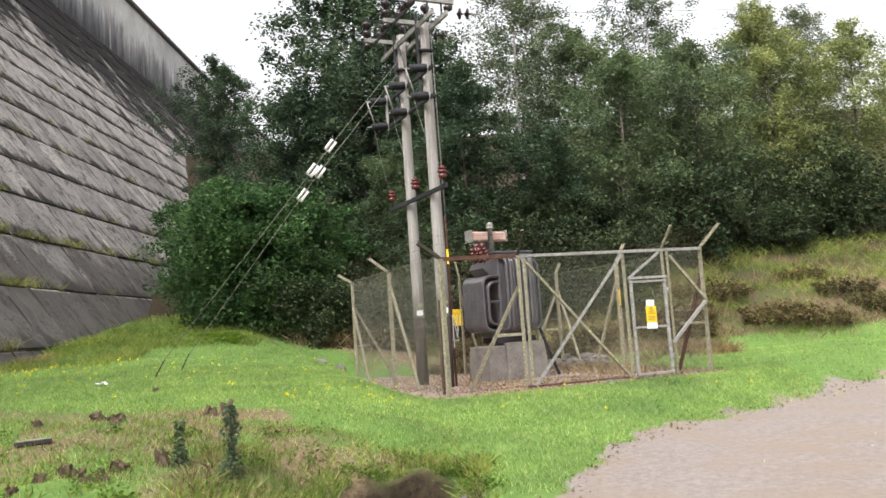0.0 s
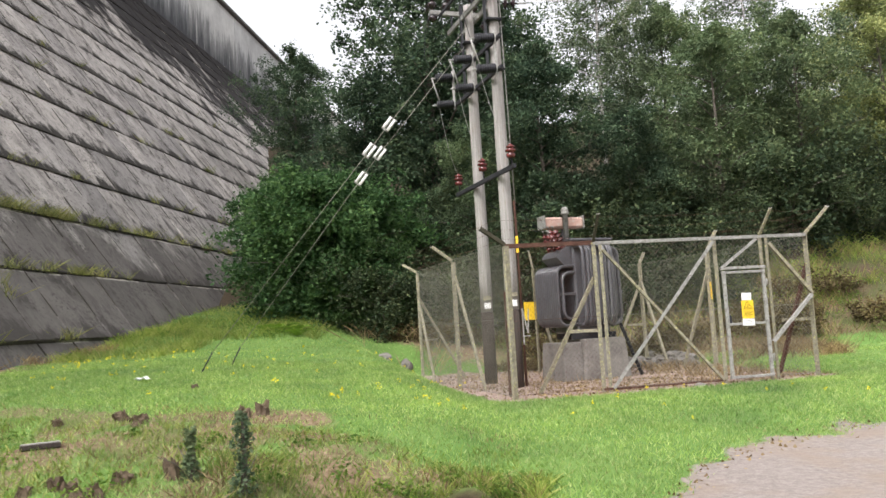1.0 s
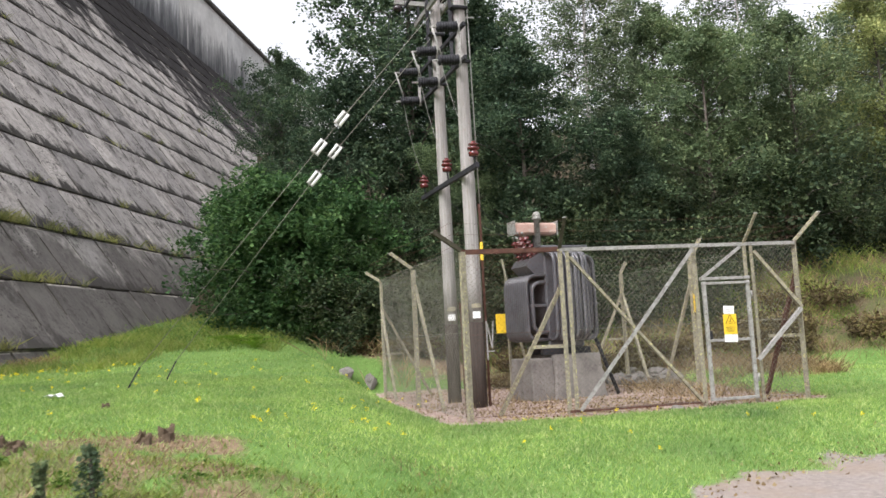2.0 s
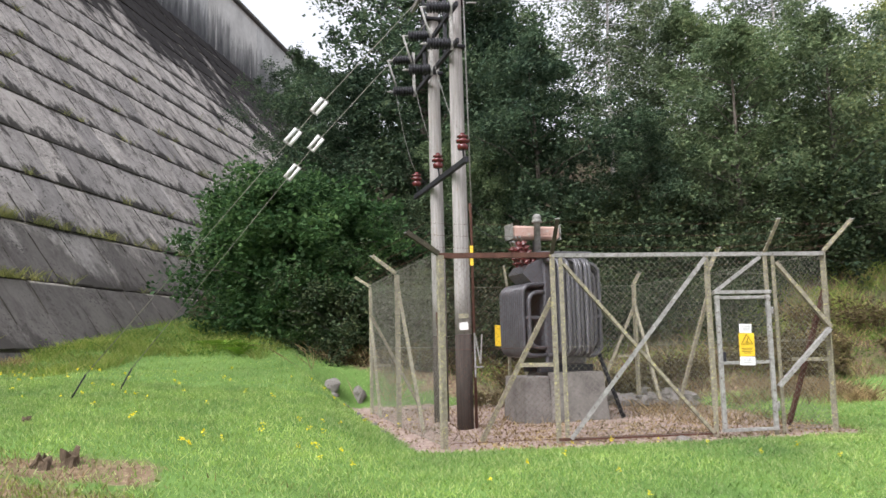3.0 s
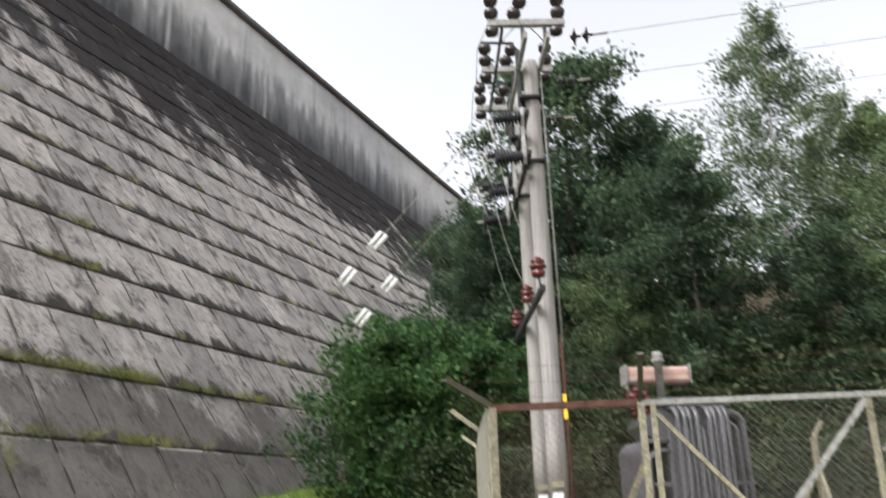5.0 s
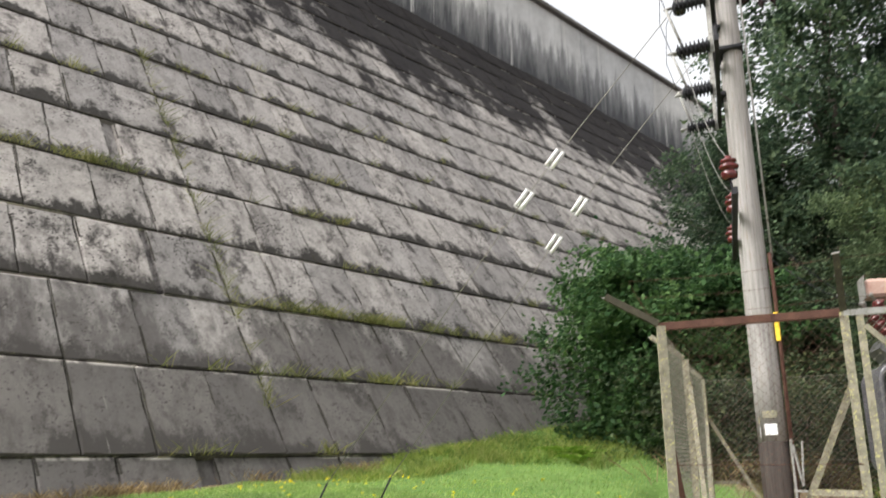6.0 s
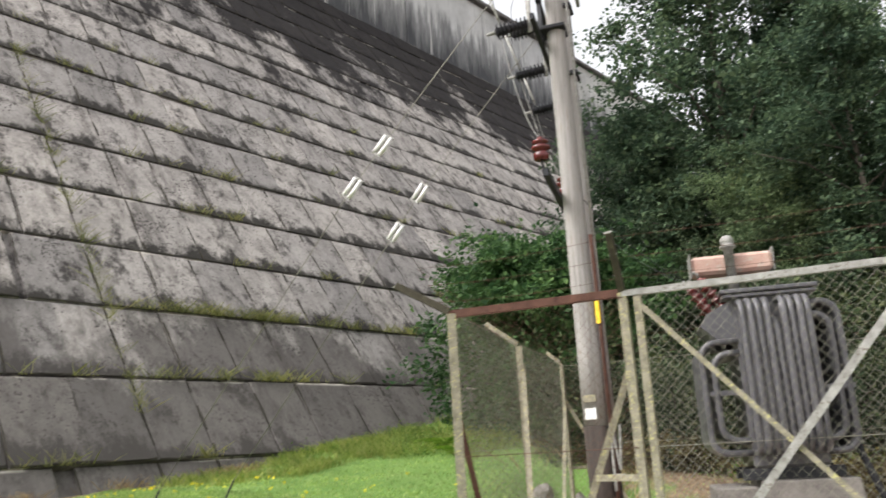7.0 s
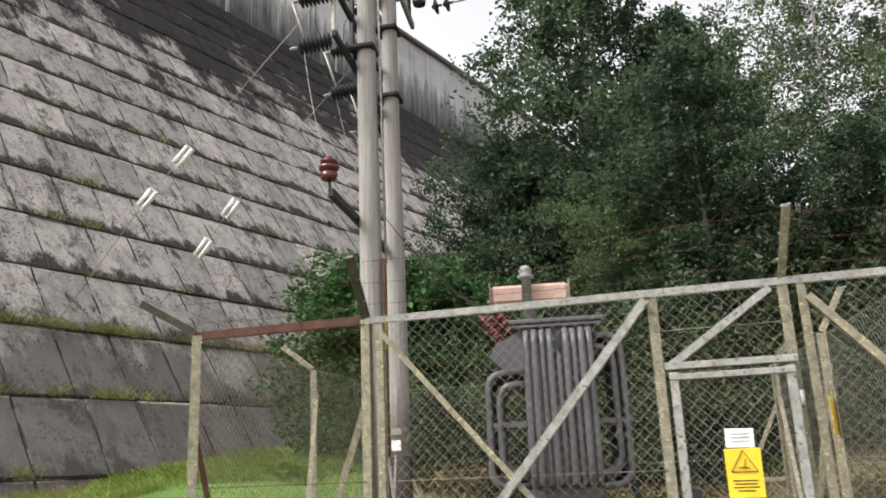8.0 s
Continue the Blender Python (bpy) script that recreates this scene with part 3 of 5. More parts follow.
def barbed_wire(a, b, out_a, out_b, lift, reach):
    """A sagging strand of barbed wire, with its barbs, between two arms."""
    p = a + Vector((*out_a, 0)).normalized() * reach + Vector((0, 0, TOP + lift))
    q = b + Vector((*out_b, 0)).normalized() * reach + Vector((0, 0, TOP + lift))
    bm = bmesh.new()
    n = 14
    pts = [p.lerp(q, k / n) - Vector((0, 0, 0.03 * math.sin(math.pi * k / n))) for k in range(n + 1)]
    tube(bm, pts, 0.0016, 4)
    for k in range(int((q - p).length / 0.12)):
        c = p.lerp(q, (k + 0.5) * 0.12 / (q - p).length) - Vector((0, 0, 0.03 * math.sin(math.pi * (k + 0.5) * 0.12 / (q - p).length)))
        bar(bm, c - Vector((0.008, 0.004, 0.012)), c + Vector((0.006, 0.006, 0.012)), 0.0025)
    ob = new("barbed_wire", mesh_of("barbed_wire", bm, RUST))
    return tagged(ob, "thin rusty barbed wire strung between the post arms", "barbed wire", "strands of barbed wire")


def build_fence():
    front, left, right, back = -INTO, -ALONG, ALONG, INTO
    # arms of p0 and p1 carry their underside shade in their colour
    p0 = fence_post(P0, left + front * 0.35, POST, arm=0.5, rise=0.25, arm_material=SHADED_STEEL, label="lichened corner fence post with an outward arm")
    p1 = fence_post(P1, front, POST, label="paired angle-iron fence posts crusted with yellow lichen", doubled=True, arm=0.5, arm_material=SHADED_STEEL)
    p2 = fence_post(P2, front, POST, arm=0, label="plain gate post without an arm")
    p3 = fence_post(P3, front + right * 0.2, POST, arm=0.5, label="lichened gate post carrying the hinges", doubled=True)
    p4 = fence_post(P4, front + right, POST, arm=0.55, label="corner fence post with wire clips on its arm")
    ml = fence_post(ML, left, POST, arm=0.46, rise=0.28)
    bl = fence_post(BL, left + back, POST, arm=0.42, rise=0.2)
    br = fence_post(BR, right + back, POST, arm=0.42, rise=0.25)
    mr = fence_post(MR, right, POST, arm=0.46)
    mb = fence_post(MB, back, POST, arm=0.46)
    z = lambda p, h: Vector((p.x, p.y, h))
    into = Vector((*INTO, 0))
    along = Vector((*ALONG, 0))
    strut(p1, z(P1, 2.15) + into * 0.05, z(P1, FLOOR) + into * 0.55 - along * 0.85, 0.055)
    strut(p1, z(P1, 1.33) + into * 0.04, z(P1, 1.33) + into * 0.26 - along * 0.40, 0.05)
    strut(p0, z(P0, 2.0) + into * 0.04, z(P0, FLOOR) + into * 0.55 + along * 0.12, 0.05, RUST)
    strut(ml, z(ML, 2.5) + Vector((0.04, 0.04, 0)), z(ML, FLOOR) + Vector((0.55, -0.75, 0)), 0.05)
    strut(bl, z(BL, 2.2), z(BL, FLOOR) + Vector((0.9, 0.35, 0)), 0.05)
    strut(bl, z(BL, 2.2), z(BL, FLOOR) + Vector((0.40, -0.95, 0)), 0.05)
    strut(bl, z(BL, 1.25), z(BL, 1.25) + Vector((0.35, 0.15, 0)), 0.04)
    strut(br, z(BR, 2.3), z(BR, FLOOR) + Vector((0.32, -1.0, 0)), 0.05)
    strut(br, z(BR, 2.3), z(BR, FLOOR) + Vector((-0.9, -0.37, 0)), 0.05)
    strut(br, z(BR, 1.3), z(BR, 1.3) + Vector((-0.4, -0.15, 0)), 0.05)
    strut(mr, z(MR, 2.4), z(MR, FLOOR) + Vector((-0.55, 0.6, 0)), 0.05)
    strut(mb, z(MB, 2.4), z(MB, FLOOR) + Vector((0.45, 0.2, 0)), 0.05)
    strut(p4, z(P4, 2.2) + into * 0.05, z(P4, FLOOR) + into * 0.9 - along * 0.12, 0.05, RUST)
    strut(p4, z(P4, 1.3) + into * 0.04, z(P4, 1.3) + into * 0.45 - along * 0.3, 0.05)
    # rails and cross braces of the front
    rail = thing("top_rail", (*P1.xy, TOP), "long flat galvanised top rail of the front fence", "fence rail")
    bm = bmesh.new()
    bar(bm, (0, 0, -0.01), z(P4, TOP - 0.01) - z(P1, TOP), 0.02, 0.045)
    part("flat", bm, GALV, rail)
    bm = bmesh.new()
    bar(bm, Vector((0, 0, 0.012)) + into * 0.03, z(P4, TOP + 0.012) - z(P1, TOP) + into * 0.03, 0.05, 0.012)
    part("flange", bm, GALV, rail)
    rusty = thing("rusty_rail", (*P0.xy, TOP), "rusty angle-iron rail joining two front posts", "fence rail")
    bm = bmesh.new()
    angle_iron(bm, (0, 0, 0), z(P1, TOP) - z(P0, TOP), 0.06, 0.008, (*-INTO, 0))
    part("angle", bm, RUST, rusty)
    f = -into * 0.03
    for p, q, w, mat, lab in (
        (z(P1, FLOOR + 0.06) + along * 0.14 + f * 2, z(P2, TOP - 0.06) - along * 0.04 + f * 2, 0.055, GALV, "broad pale diagonal brace of the front fence"),
        (z(P1, TOP - 0.12) + along * 0.14 + f, z(P2, FLOOR + 0.05) - along * 0.04 + f, 0.04, POST, "slender lichened diagonal brace of the front fence"),
        (z(P2, TOP - 0.52) + along * 0.05 + f, z(P3, TOP - 0.05) - along * 0.08 + f, 0.048, GALV, "short diagonal brace over the gate"),
        (z(P3, TOP - 0.12) + along * 0.14 + f, z(P4, TOP - 0.98) + f, 0.05, POST, "lichened brace beside the gate"),
        (z(P4, TOP - 1.0) - along * 0.03 + f * 2, z(P3, FLOOR + 0.60) + along * 0.05 + f * 2, 0.05, GALV, "pale brace running down to the gate post"),
    ):
        b = thing("fence_brace", tuple(p), lab, "fence brace", "diagonal braces")
        bm = bmesh.new()
        angle_iron(bm, (0, 0, 0), q - p, w, 0.008, tuple(-into))
        part("angle", bm, mat, b)
    kerb = thing("bottom_rail", (*P1.xy, FLOOR), "dark flat steel rail along the foot of the fence", "fence rail")
    bm = bmesh.new()
    bar(bm, (0, 0, 0.05), z(P2, FLOOR + 0.05) - z(P1, FLOOR), 0.02, 0.035)
    part("flat", bm, RUST, kerb)
    # woven wire
    fence_panel(P0, P1, front, "thin rusty chain-link mesh between the corner posts", material_=RUST, wire=0.001)
    fence_panel(P1 + along * 0.14, P2, front, "chain-link mesh behind crossed braces", wire=0.0016)
    fence_panel(P2, P3, front, "short chain-link mesh over the gate", low=2.18, wire=0.0016)
    fence_panel(P3 + along * 0.12, P4, front, "lichen-green chain-link mesh beside the gate", wire=0.0016)
    for a, b, o in ((P0, ML, left), (ML, BL, left), (BL, MB, back), (MB, BR, back), (BR, MR, right), (MR, P4, right)):
        fence_panel(a, b, o, "grey chain-link mesh with strained line wires", high=TOP + (0.05 if o is left else 0), wire=0.0017 if o is left else 0.0014)
    ring = [(P0, front + left), (ML, left), (BL, left + back), (MB, back), (BR, right + back), (MR, right), (P4, front + right), (P3, front), (P1, front), (P0, front + left)]
    for (a, oa), (b, ob) in zip(ring, ring[1:]):
        for lift, reach in ((0.10, 0.07), (0.24, 0.16), (0.38, 0.25)):
            barbed_wire(a, b, oa, ob, lift, reach)


build_fence()


def build_gate():
    gate = thing("fence_gate", (*spot(2.12, -0.05).xy, FLOOR), "closed narrow steel mesh gate with warning signs", "gate", turn=TURN)
    w, h = 0.76, 1.78
    for name, p, q in (("gate_frame", (0.03, 0, 0.06), (0.03, 0, h)), ("gate_frame", (w - 0.03, 0, 0.06), (w - 0.03, 0, h)),
                       ("gate_frame", (0, 0, h - 0.03), (w, 0, h - 0.03)), ("gate_frame", (0, 0, 0.08), (w, 0, 0.08)), ("gate_rail", (0.05, 0.02, 0.92), (w - 0.05, 0.02, 0.92))):
        bm = bmesh.new()
        bar(bm, p, q, 0.055, 0.04, 0.004)
        part(name, bm, GALV, gate)
    bm = bmesh.new()
    bar(bm, (-0.02, 0, h + 0.04), (w + 0.02, 0, h + 0.04), 0.05, 0.045, 0.004)
    part("lintel", bm, GALV, gate)
    v, f = chain_link(Vector((0.05, 0.012, 0)), Vector((w - 0.05, 0.012, 0)), 0.1, h - 0.05, 0.078, 0.0018)
    m = new("mesh", soup("mesh", v, f, WIRE))
    m.parent = gate
    bm = bmesh.new()
    box(bm, (0.075, 0.03, 0.98), (0.07, 0.07, 0.16), None, 0.008)
    part("lock_box", bm, BLACK, gate, "black lock box")
    for k in (0.3, 1.5):
        bm = bmesh.new()
        tube(bm, [(w + 0.012, -0.02, k), (w + 0.012, -0.02, k + 0.12)], 0.014, 8)
        part("hinge", bm, GALV, gate)
    return gate


build_gate()


def sign(at, turn, size, label, triangle=True, plates=True):
    """A yellow danger plate with its black triangle and lines of small print as bars."""
    w, h = size
    s = thing("warning_sign", at, label, "sign", turn=turn)
    bm = bmesh.new()
    box(bm, (0, 0, 0), (w, 0.004, h), None, 0.001)
    part("plate", bm, YELLOW, s)
    if triangle:
        c, r = 0.06, w * 0.40
        tri = [(r * math.cos(math.radians(a)) * 1.05, c + r * math.sin(math.radians(a)) - 0.01) for a in (90, 210, 330)]
        for k in range(3):
            (x0, z0), (x1, z1) = tri[k], tri[(k + 1) % 3]
            bm = bmesh.new()
            bar(bm, (x0, -0.004, z0), (x1, -0.004, z1), 0.012, 0.003)
            part("triangle_side", bm, INK, s)
        bm = bmesh.new()
        bar(bm, (-0.03, -0.004, 0.035), (0.03, -0.004, 0.03), 0.02, 0.003)
        bar(bm, (0.0, -0.004, 0.035), (0.015, -0.004, 0.085), 0.016, 0.003)
        part("symbol", bm, INK, s)
        for k, wide in enumerate((0.15, 0.13, 0.15, 0.10)):
            bm = bmesh.new()
            box(bm, (0, -0.004, -0.045 - 0.02 * k), (wide, 0.002, 0.006))
            part("print_line", bm, INK, s)
    if plates:
        for z, hh in ((h / 2 + 0.062, 0.115), (-h / 2 - 0.06, 0.11)):
            bm = bmesh.new()
            box(bm, (-0.005 if z > 0 else 0.0, 0.002, z), (w * (0.8 if z > 0 else 1.0), 0.004, hh), pose(0, 0, 0, 0, 2, 0).to_3x3(), 0.001)
            board = part("notice", bm, WHITE, s, "small white notice")
            for k in range(3):
                bm = bmesh.new()
                box(bm, (0, -0.002, z + 0.025 - 0.022 * k), (w * 0.55, 0.002, 0.005))
                part("print_line", bm, GALV, board)
    return s


sign((*spot(2.50, -0.085).xy, 1.515), TURN, (0.21, 0.29), "yellow danger sign between two white notices on the gate")
sign((MR.x - 0.02, MR.y - 0.06, 1.92), TURN + 70, (0.22, 0.34), "plain back of a yellow sign on a fence post", False, False)
sign((MB.x - 0.12, MB.y - 0.06, 1.75), TURN, (0.28, 0.40), "plain yellow sign on the rear fence", False, False)

# ---- poles ----
POLE_R, POLE_L = (-0.35, 16.08), (-0.88, 17.2)


def build_pole(at, top, radius, label):
    pole = thing("power_pole", (*at, FLOOR - 0.3), label, "power pole", "pair of poles")
    n = 14
    up = 1.75 - FLOOR + 0.3
    bm = bmesh.new()
    tube(bm, [(0, 0, 0), (0, 0, up)], radius * 1.02, n)
    part("butt", bm, POLE_DARK, pole, "dark creosoted pole butt")
    bm = bmesh.new()
    tube(bm, [(0.004 * math.sin(k), 0.004 * math.cos(k * 1.7), up + (top - FLOOR + 0.3 - up) * k / 8) for k in range(9)], radius, n, radius * 0.78)
    part("shaft", bm, POLE_WOOD, pole)
    for k, z in enumerate((1.87, 2.02)):
        bm = bmesh.new()
        box(bm, (0.03, -radius - 0.004, z - FLOOR + 0.3), (0.13 if k == 0 else 0.15, 0.006, 0.11 if k == 0 else 0.07), None, 0.001)
        part("label_plate", bm, WHITE if k == 0 else POST, pole, "small white plate" if k == 0 else "small dull plate")
    return pole


RIGHT_POLE = build_pole(POLE_R, 7.7, 0.125, "tall weathered grey wooden pole carrying the switchgear")
LEFT_POLE = build_pole(POLE_L, 7.9, 0.12, "tall weathered wooden pole with a split bark-brown side")


def rib_profile(r, h, ribs):
    p = [(r * 0.45, 0.0)]
    for k in range(ribs):
        z = h * (k + 0.15) / ribs
        p += [(r * 0.5, z), (r, z + h * 0.18 / ribs), (r * 0.92, z + h * 0.4 / ribs), (r * 0.5, z + h * 0.55 / ribs)]
    return p + [(r * 0.45, h)]


# ---- transformer ----
def build_transformer():
    tr = thing("transformer", (1.0, 17.5, FLOOR - 0.05), "grey oil-filled transformer with bent cooling tubes on a concrete plinth", "transformer", turn=28)
    z0 = FLOOR - 0.05
    Z = lambda h: h - z0
    for x, w, d, top in ((0.12, 0.88, 0.95, 1.13), (-0.56, 0.40, 0.80, 1.08)):
        bm = bmesh.new()
        box(bm, (x, 0, Z((top + z0) / 2)), (w, d, top - z0), None, 0.015)
        for vert in bm.verts:
            if vert.co.z < Z(0.7):
                vert.co.x = x + (vert.co.x - x) * 1.16
                vert.co.y *= 1.12
        part("plinth", bm, CONCRETE, tr, "stained battered concrete plinth")
    for y in (-0.26, 0.26):
        bm = bmesh.new()
        box(bm, (0, y, Z(1.19)), (0.95, 0.10, 0.11))
        part("bearer", bm, BLACK, tr)
    bm = bmesh.new()
    box(bm, (0, 0.12, Z(2.12)), (0.72, 0.90, 1.75), None, 0.03)
    part("tank", bm, TANK, tr)
    bm = bmesh.new()
    box(bm, (0, 0.10, Z(3.02)), (0.95, 1.08, 0.045), None, 0.01)
    part("lid", bm, TANK, tr)
    bm = bmesh.new()
    box(bm, (0, 0.10, Z(2.97)), (0.92, 1.05, 0.035), None, 0.008)
    part("flange", bm, TANK, tr)

    def loop(origin, out, reach, low, high, r=0.034):
        o, w = Vector(origin), Vector(out)
        pts, c = [], 0.16
        pts.append(o + Vector((0, 0, high)))
        for k in range(7):
            a = math.pi / 2 * k / 6
            pts.append(o + w * (reach - c + c * math.sin(a)) + Vector((0, 0, high - c + c * math.cos(a))))
        for k in range(7):
            a = math.pi / 2 * k / 6
            pts.append(o + w * (reach - c + c * math.cos(a)) + Vector((0, 0, low + c - c * math.sin(a))))
        pts.append(o + Vector((0, 0, low)))
        bm = bmesh.new()
        tube(bm, pts, r, 8)
        return bm

    for k in range(9):
        high = 2.90 if k not in (4,) else 2.70
        part("cooling_tube", loop((-0.31 + 0.0775 * k, -0.32, 0), (0, -1, 0), 0.30 if k % 2 else 0.27, Z(1.40), Z(high)), TANK, tr)
    for k in range(12):
        part("cooling_tube", loop((-0.35, -0.30 + 0.075 * k, 0), (-1, 0, 0), 0.38, Z(1.40), Z(2.52)), TANK, tr)
        part("cooling_tube", loop((-0.35, -0.30 + 0.075 * k, 0), (-1, 0, 0), 0.27, Z(1.52), Z(2.40)), TANK, tr)
        part("cooling_tube", loop((0.35, -0.30 + 0.075 * k, 0), (1, 0, 0), 0.29, Z(1.38), Z(2.86)), TANK, tr)
        part("cooling_tube", loop((0.35, -0.30 + 0.075 * k, 0), (1, 0, 0), 0.20, Z(1.50), Z(2.74)), TANK, tr)
    for x in (-0.58, 0.58):
        bm = bmesh.new()
        box(bm, (x * 0.9, -0.31, Z(2.0)), (0.34, 0.02, 0.05))
        part("tube_strap", bm, TANK, tr)
    # sloping bushing box with its red insulators
    bm = bmesh.new()
    prof = [(-0.36, Z(2.95)), (-0.36, Z(2.50)), (-0.52, Z(2.52)), (-0.70, Z(2.70)), (-0.62, Z(2.82))]
    sides = [[bm.verts.new((x, y, z)) for x, z in prof] for y in (-0.30, 0.30)]
    for k in range(len(prof)):
        j = (k + 1) % len(prof)
        bm.faces.new((sides[0][k], sides[0][j], sides[1][j], sides[1][k]))
    bm.faces.new(sides[0][::-1])
    bm.faces.new(sides[1])
    part("bushing_box", bm, TANK, tr)
    for k, (x, y) in enumerate(((-0.54, -0.22), (-0.54, 0.0), (-0.54, 0.22), (-0.42, -0.12), (-0.42, 0.12))):
        bm = bmesh.new()
        lathe(bm, rib_profile(0.072, 0.40, 5), pose(x, y, Z(2.80 if k < 3 else 2.90), 0, -34 + 9 * (k % 3), 12 * (k % 2)), 12)
        b = part("bushing", bm, OXIDE, tr, "red-brown ribbed porcelain bushing")
        bm = bmesh.new()
        lathe(bm, [(0.012, 0.40), (0.012, 0.46), (0.02, 0.465), (0.02, 0.49)], pose(x, y, Z(2.80 if k < 3 else 2.90), 0, -34 + 9 * (k % 3), 12 * (k % 2)), 8)
        part("terminal", bm, GALV, b)
    # oil conservator and breather pipe
    bm = bmesh.new()
    box(bm, (-0.24, 0.25, Z(3.42)), (0.86, 0.30, 0.21), None, 0.035)
    part("conservator", bm, PINK, tr, "faded red oil conservator box")
    for x in (-0.675, 0.195):
        bm = bmesh.new()
        box(bm, (x, 0.25, Z(3.43)), (0.012, 0.33, 0.26), None, 0.004)
        part("end_plate", bm, GALV, tr)
    bm = bmesh.new()
    tube(bm, [(-0.2, 0.3, Z(3.04)), (-0.2, 0.3, Z(3.34))], 0.03, 8)
    part("support", bm, TANK, tr)
    bm = bmesh.new()
    lathe(bm, [(0.052, Z(3.04)), (0.052, Z(3.56)), (0.085, Z(3.57)), (0.085, Z(3.60)), (0.06, Z(3.61)), (0.075, Z(3.63)), (0.07, Z(3.67)), (0.045, Z(3.705)), (0.015, Z(3.715))], pose(-0.27, 0.02, 0), 14)
    part("breather_pipe", bm, GALV, tr, "grey capped breather pipe")
    bm = bmesh.new()
    tube(bm, [(0.62, -0.18, Z(1.55)), (0.66, -0.22, Z(1.35)), (0.92, -0.42, Z(0.38))], 0.035, 8)
    part("cable_duct", bm, BLACK, tr, "black slanting cable duct")
    return tr


build_transformer()

# ---- trees and shrubs ----


def tree_meshes(name, seed, tall, spread, bare, leaf_mat, bark_mat, limbs, per_clump, leaf, radius, droop=0.1, narrow=1.0):
    """A tree: tapered trunk with limbs, and a crown of leaves in clumps along the limbs."""
    rng = np.random.default_rng(seed)
    bm = bmesh.new()
    sway = rng.normal(size=2) * 0.03 * tall
    stem = lambda k: Vector((sway[0] * math.sin(k * 2.4), sway[1] * math.sin(k * 3.1), tall * k * 0.97))
    tube(bm, [stem(k / 9) for k in range(10)], radius, 8, radius * 0.12)
    clumps = []
    for i in range(limbs):
        k = bare + (1 - bare) * (i + rng.uniform(0, 0.8)) / limbs * 0.97
        root = stem(k)
        f = (k - bare) / (1 - bare)
        reach = spread * (math.sin(math.pi * (0.18 + 0.80 * f)) ** 0.8) * rng.uniform(0.55, 1.12) * narrow
        ang = i * 2.4 + rng.uniform(-0.5, 0.5)
        lift = rng.uniform(0.15, 0.6) * (1 - droop * 3) + 0.25 * f
        tip = root + Vector((math.cos(ang) * reach, math.sin(ang) * reach, reach * lift))
        mid = root.lerp(tip, 0.5) + Vector((0, 0, 0.12 * reach))
        tube(bm, [root, mid, tip], max(0.018, radius * 0.35 * (1 - f * 0.7)), 5, 0.008)
        for s in (0.35, 0.6, 0.82, 1.0):
            c = root.lerp(mid, s * 2) if s < 0.5 else mid.lerp(tip, s * 2 - 1)
            clumps.append((np.array(c) + rng.normal(size=3) * 0.18 * reach * 0.5, (0.30 + 0.22 * reach) * rng.uniform(0.7, 1.2)))
            if rng.random() < 0.6:
                clumps.append((np.array(c) + rng.normal(size=3) * (0.3 * reach + 0.2) * (1, 1, 0.7), (0.25 + 0.16 * reach) * rng.uniform(0.6, 1.2)))
    spots = []
    for c, r in clumps:
        twigs = rng.normal(size=(7, 3)) * (1, 1, 0.75) + np.array((c[0], c[1], 0.4)) * 0.25
        twigs *= r * 1.25 / (np.linalg.norm(twigs, axis=1, keepdims=True) + 1e-6) * rng.uniform(0.5, 1.25, (7, 1))
        pick = rng.integers(0, 7, per_clump)
        along = rng.uniform(0.05, 1.0, (per_clump, 1))
        place = c + twigs[pick] * along + rng.normal(size=(per_clump, 3)) * (0.05 + 0.13 * r)
        place[:, 2] -= droop * (along[:, 0] ** 2) * r
        spots.append(place)
    v, f = leaves(rng, np.concatenate(spots), leaf, leaf * 0.64, 0.5)
    return mesh_of(name + "_trunk", bm, bark_mat), soup(name + "_crown", v, f, leaf_mat)


def plant_tree(kind, meshes, x, y, scale, turn, label, category="tree", group="trees behind the compound", sink=0.1):
    t = thing(kind, (x, y, ground_at(x, y) - sink), label, category, group, turn)
    t.scale = (scale, scale, scale)
    for name, me in zip(("trunk", "crown"), meshes):
        ob = new(name, me)
        ob.parent = t
    return t


OAK = tree_meshes("oak", 11, 12.0, 3.5, 0.12, LEAF_DARK, BARK, 38, 170, 0.15, 0.20)
ALDER = tree_meshes("alder", 12, 11.0, 2.7, 0.10, LEAF_MID, BARK, 36, 160, 0.135, 0.15)
ASH = tree_meshes("ash", 13, 11.5, 2.9, 0.08, LEAF_DARK, BARK, 36, 160, 0.14, 0.16)
BIRCH_T = tree_meshes("birch", 14, 13.0, 2.1, 0.36, LEAF_PALE, BIRCH, 28, 115, 0.11, 0.11, 0.3)
ROWAN = tree_meshes("rowan", 15, 9.0, 2.7, 0.15, LEAF_DARK, BARK, 34, 150, 0.13, 0.12)
SALLOW = tree_meshes("sallow", 25, 9.0, 2.7, 0.10, LEAF_MID, BARK, 30, 130, 0.13, 0.12)
WILLOW = tree_meshes("willow", 18, 10.5, 2.7, 0.08, LEAF_WILLOW, BARK, 32, 135, 0.13, 0.13, 0.2)
BUSH = tree_meshes("bush", 16, 4.0, 1.9, 0.03, LEAF_SHRUB, BARK, 34, 130, 0.135, 0.07)
SCRUB = tree_meshes("scrub", 17, 2.0, 1.5, 0.02, LEAF_UNDER_SHADED, BARK, 20, 60, 0.11, 0.04)

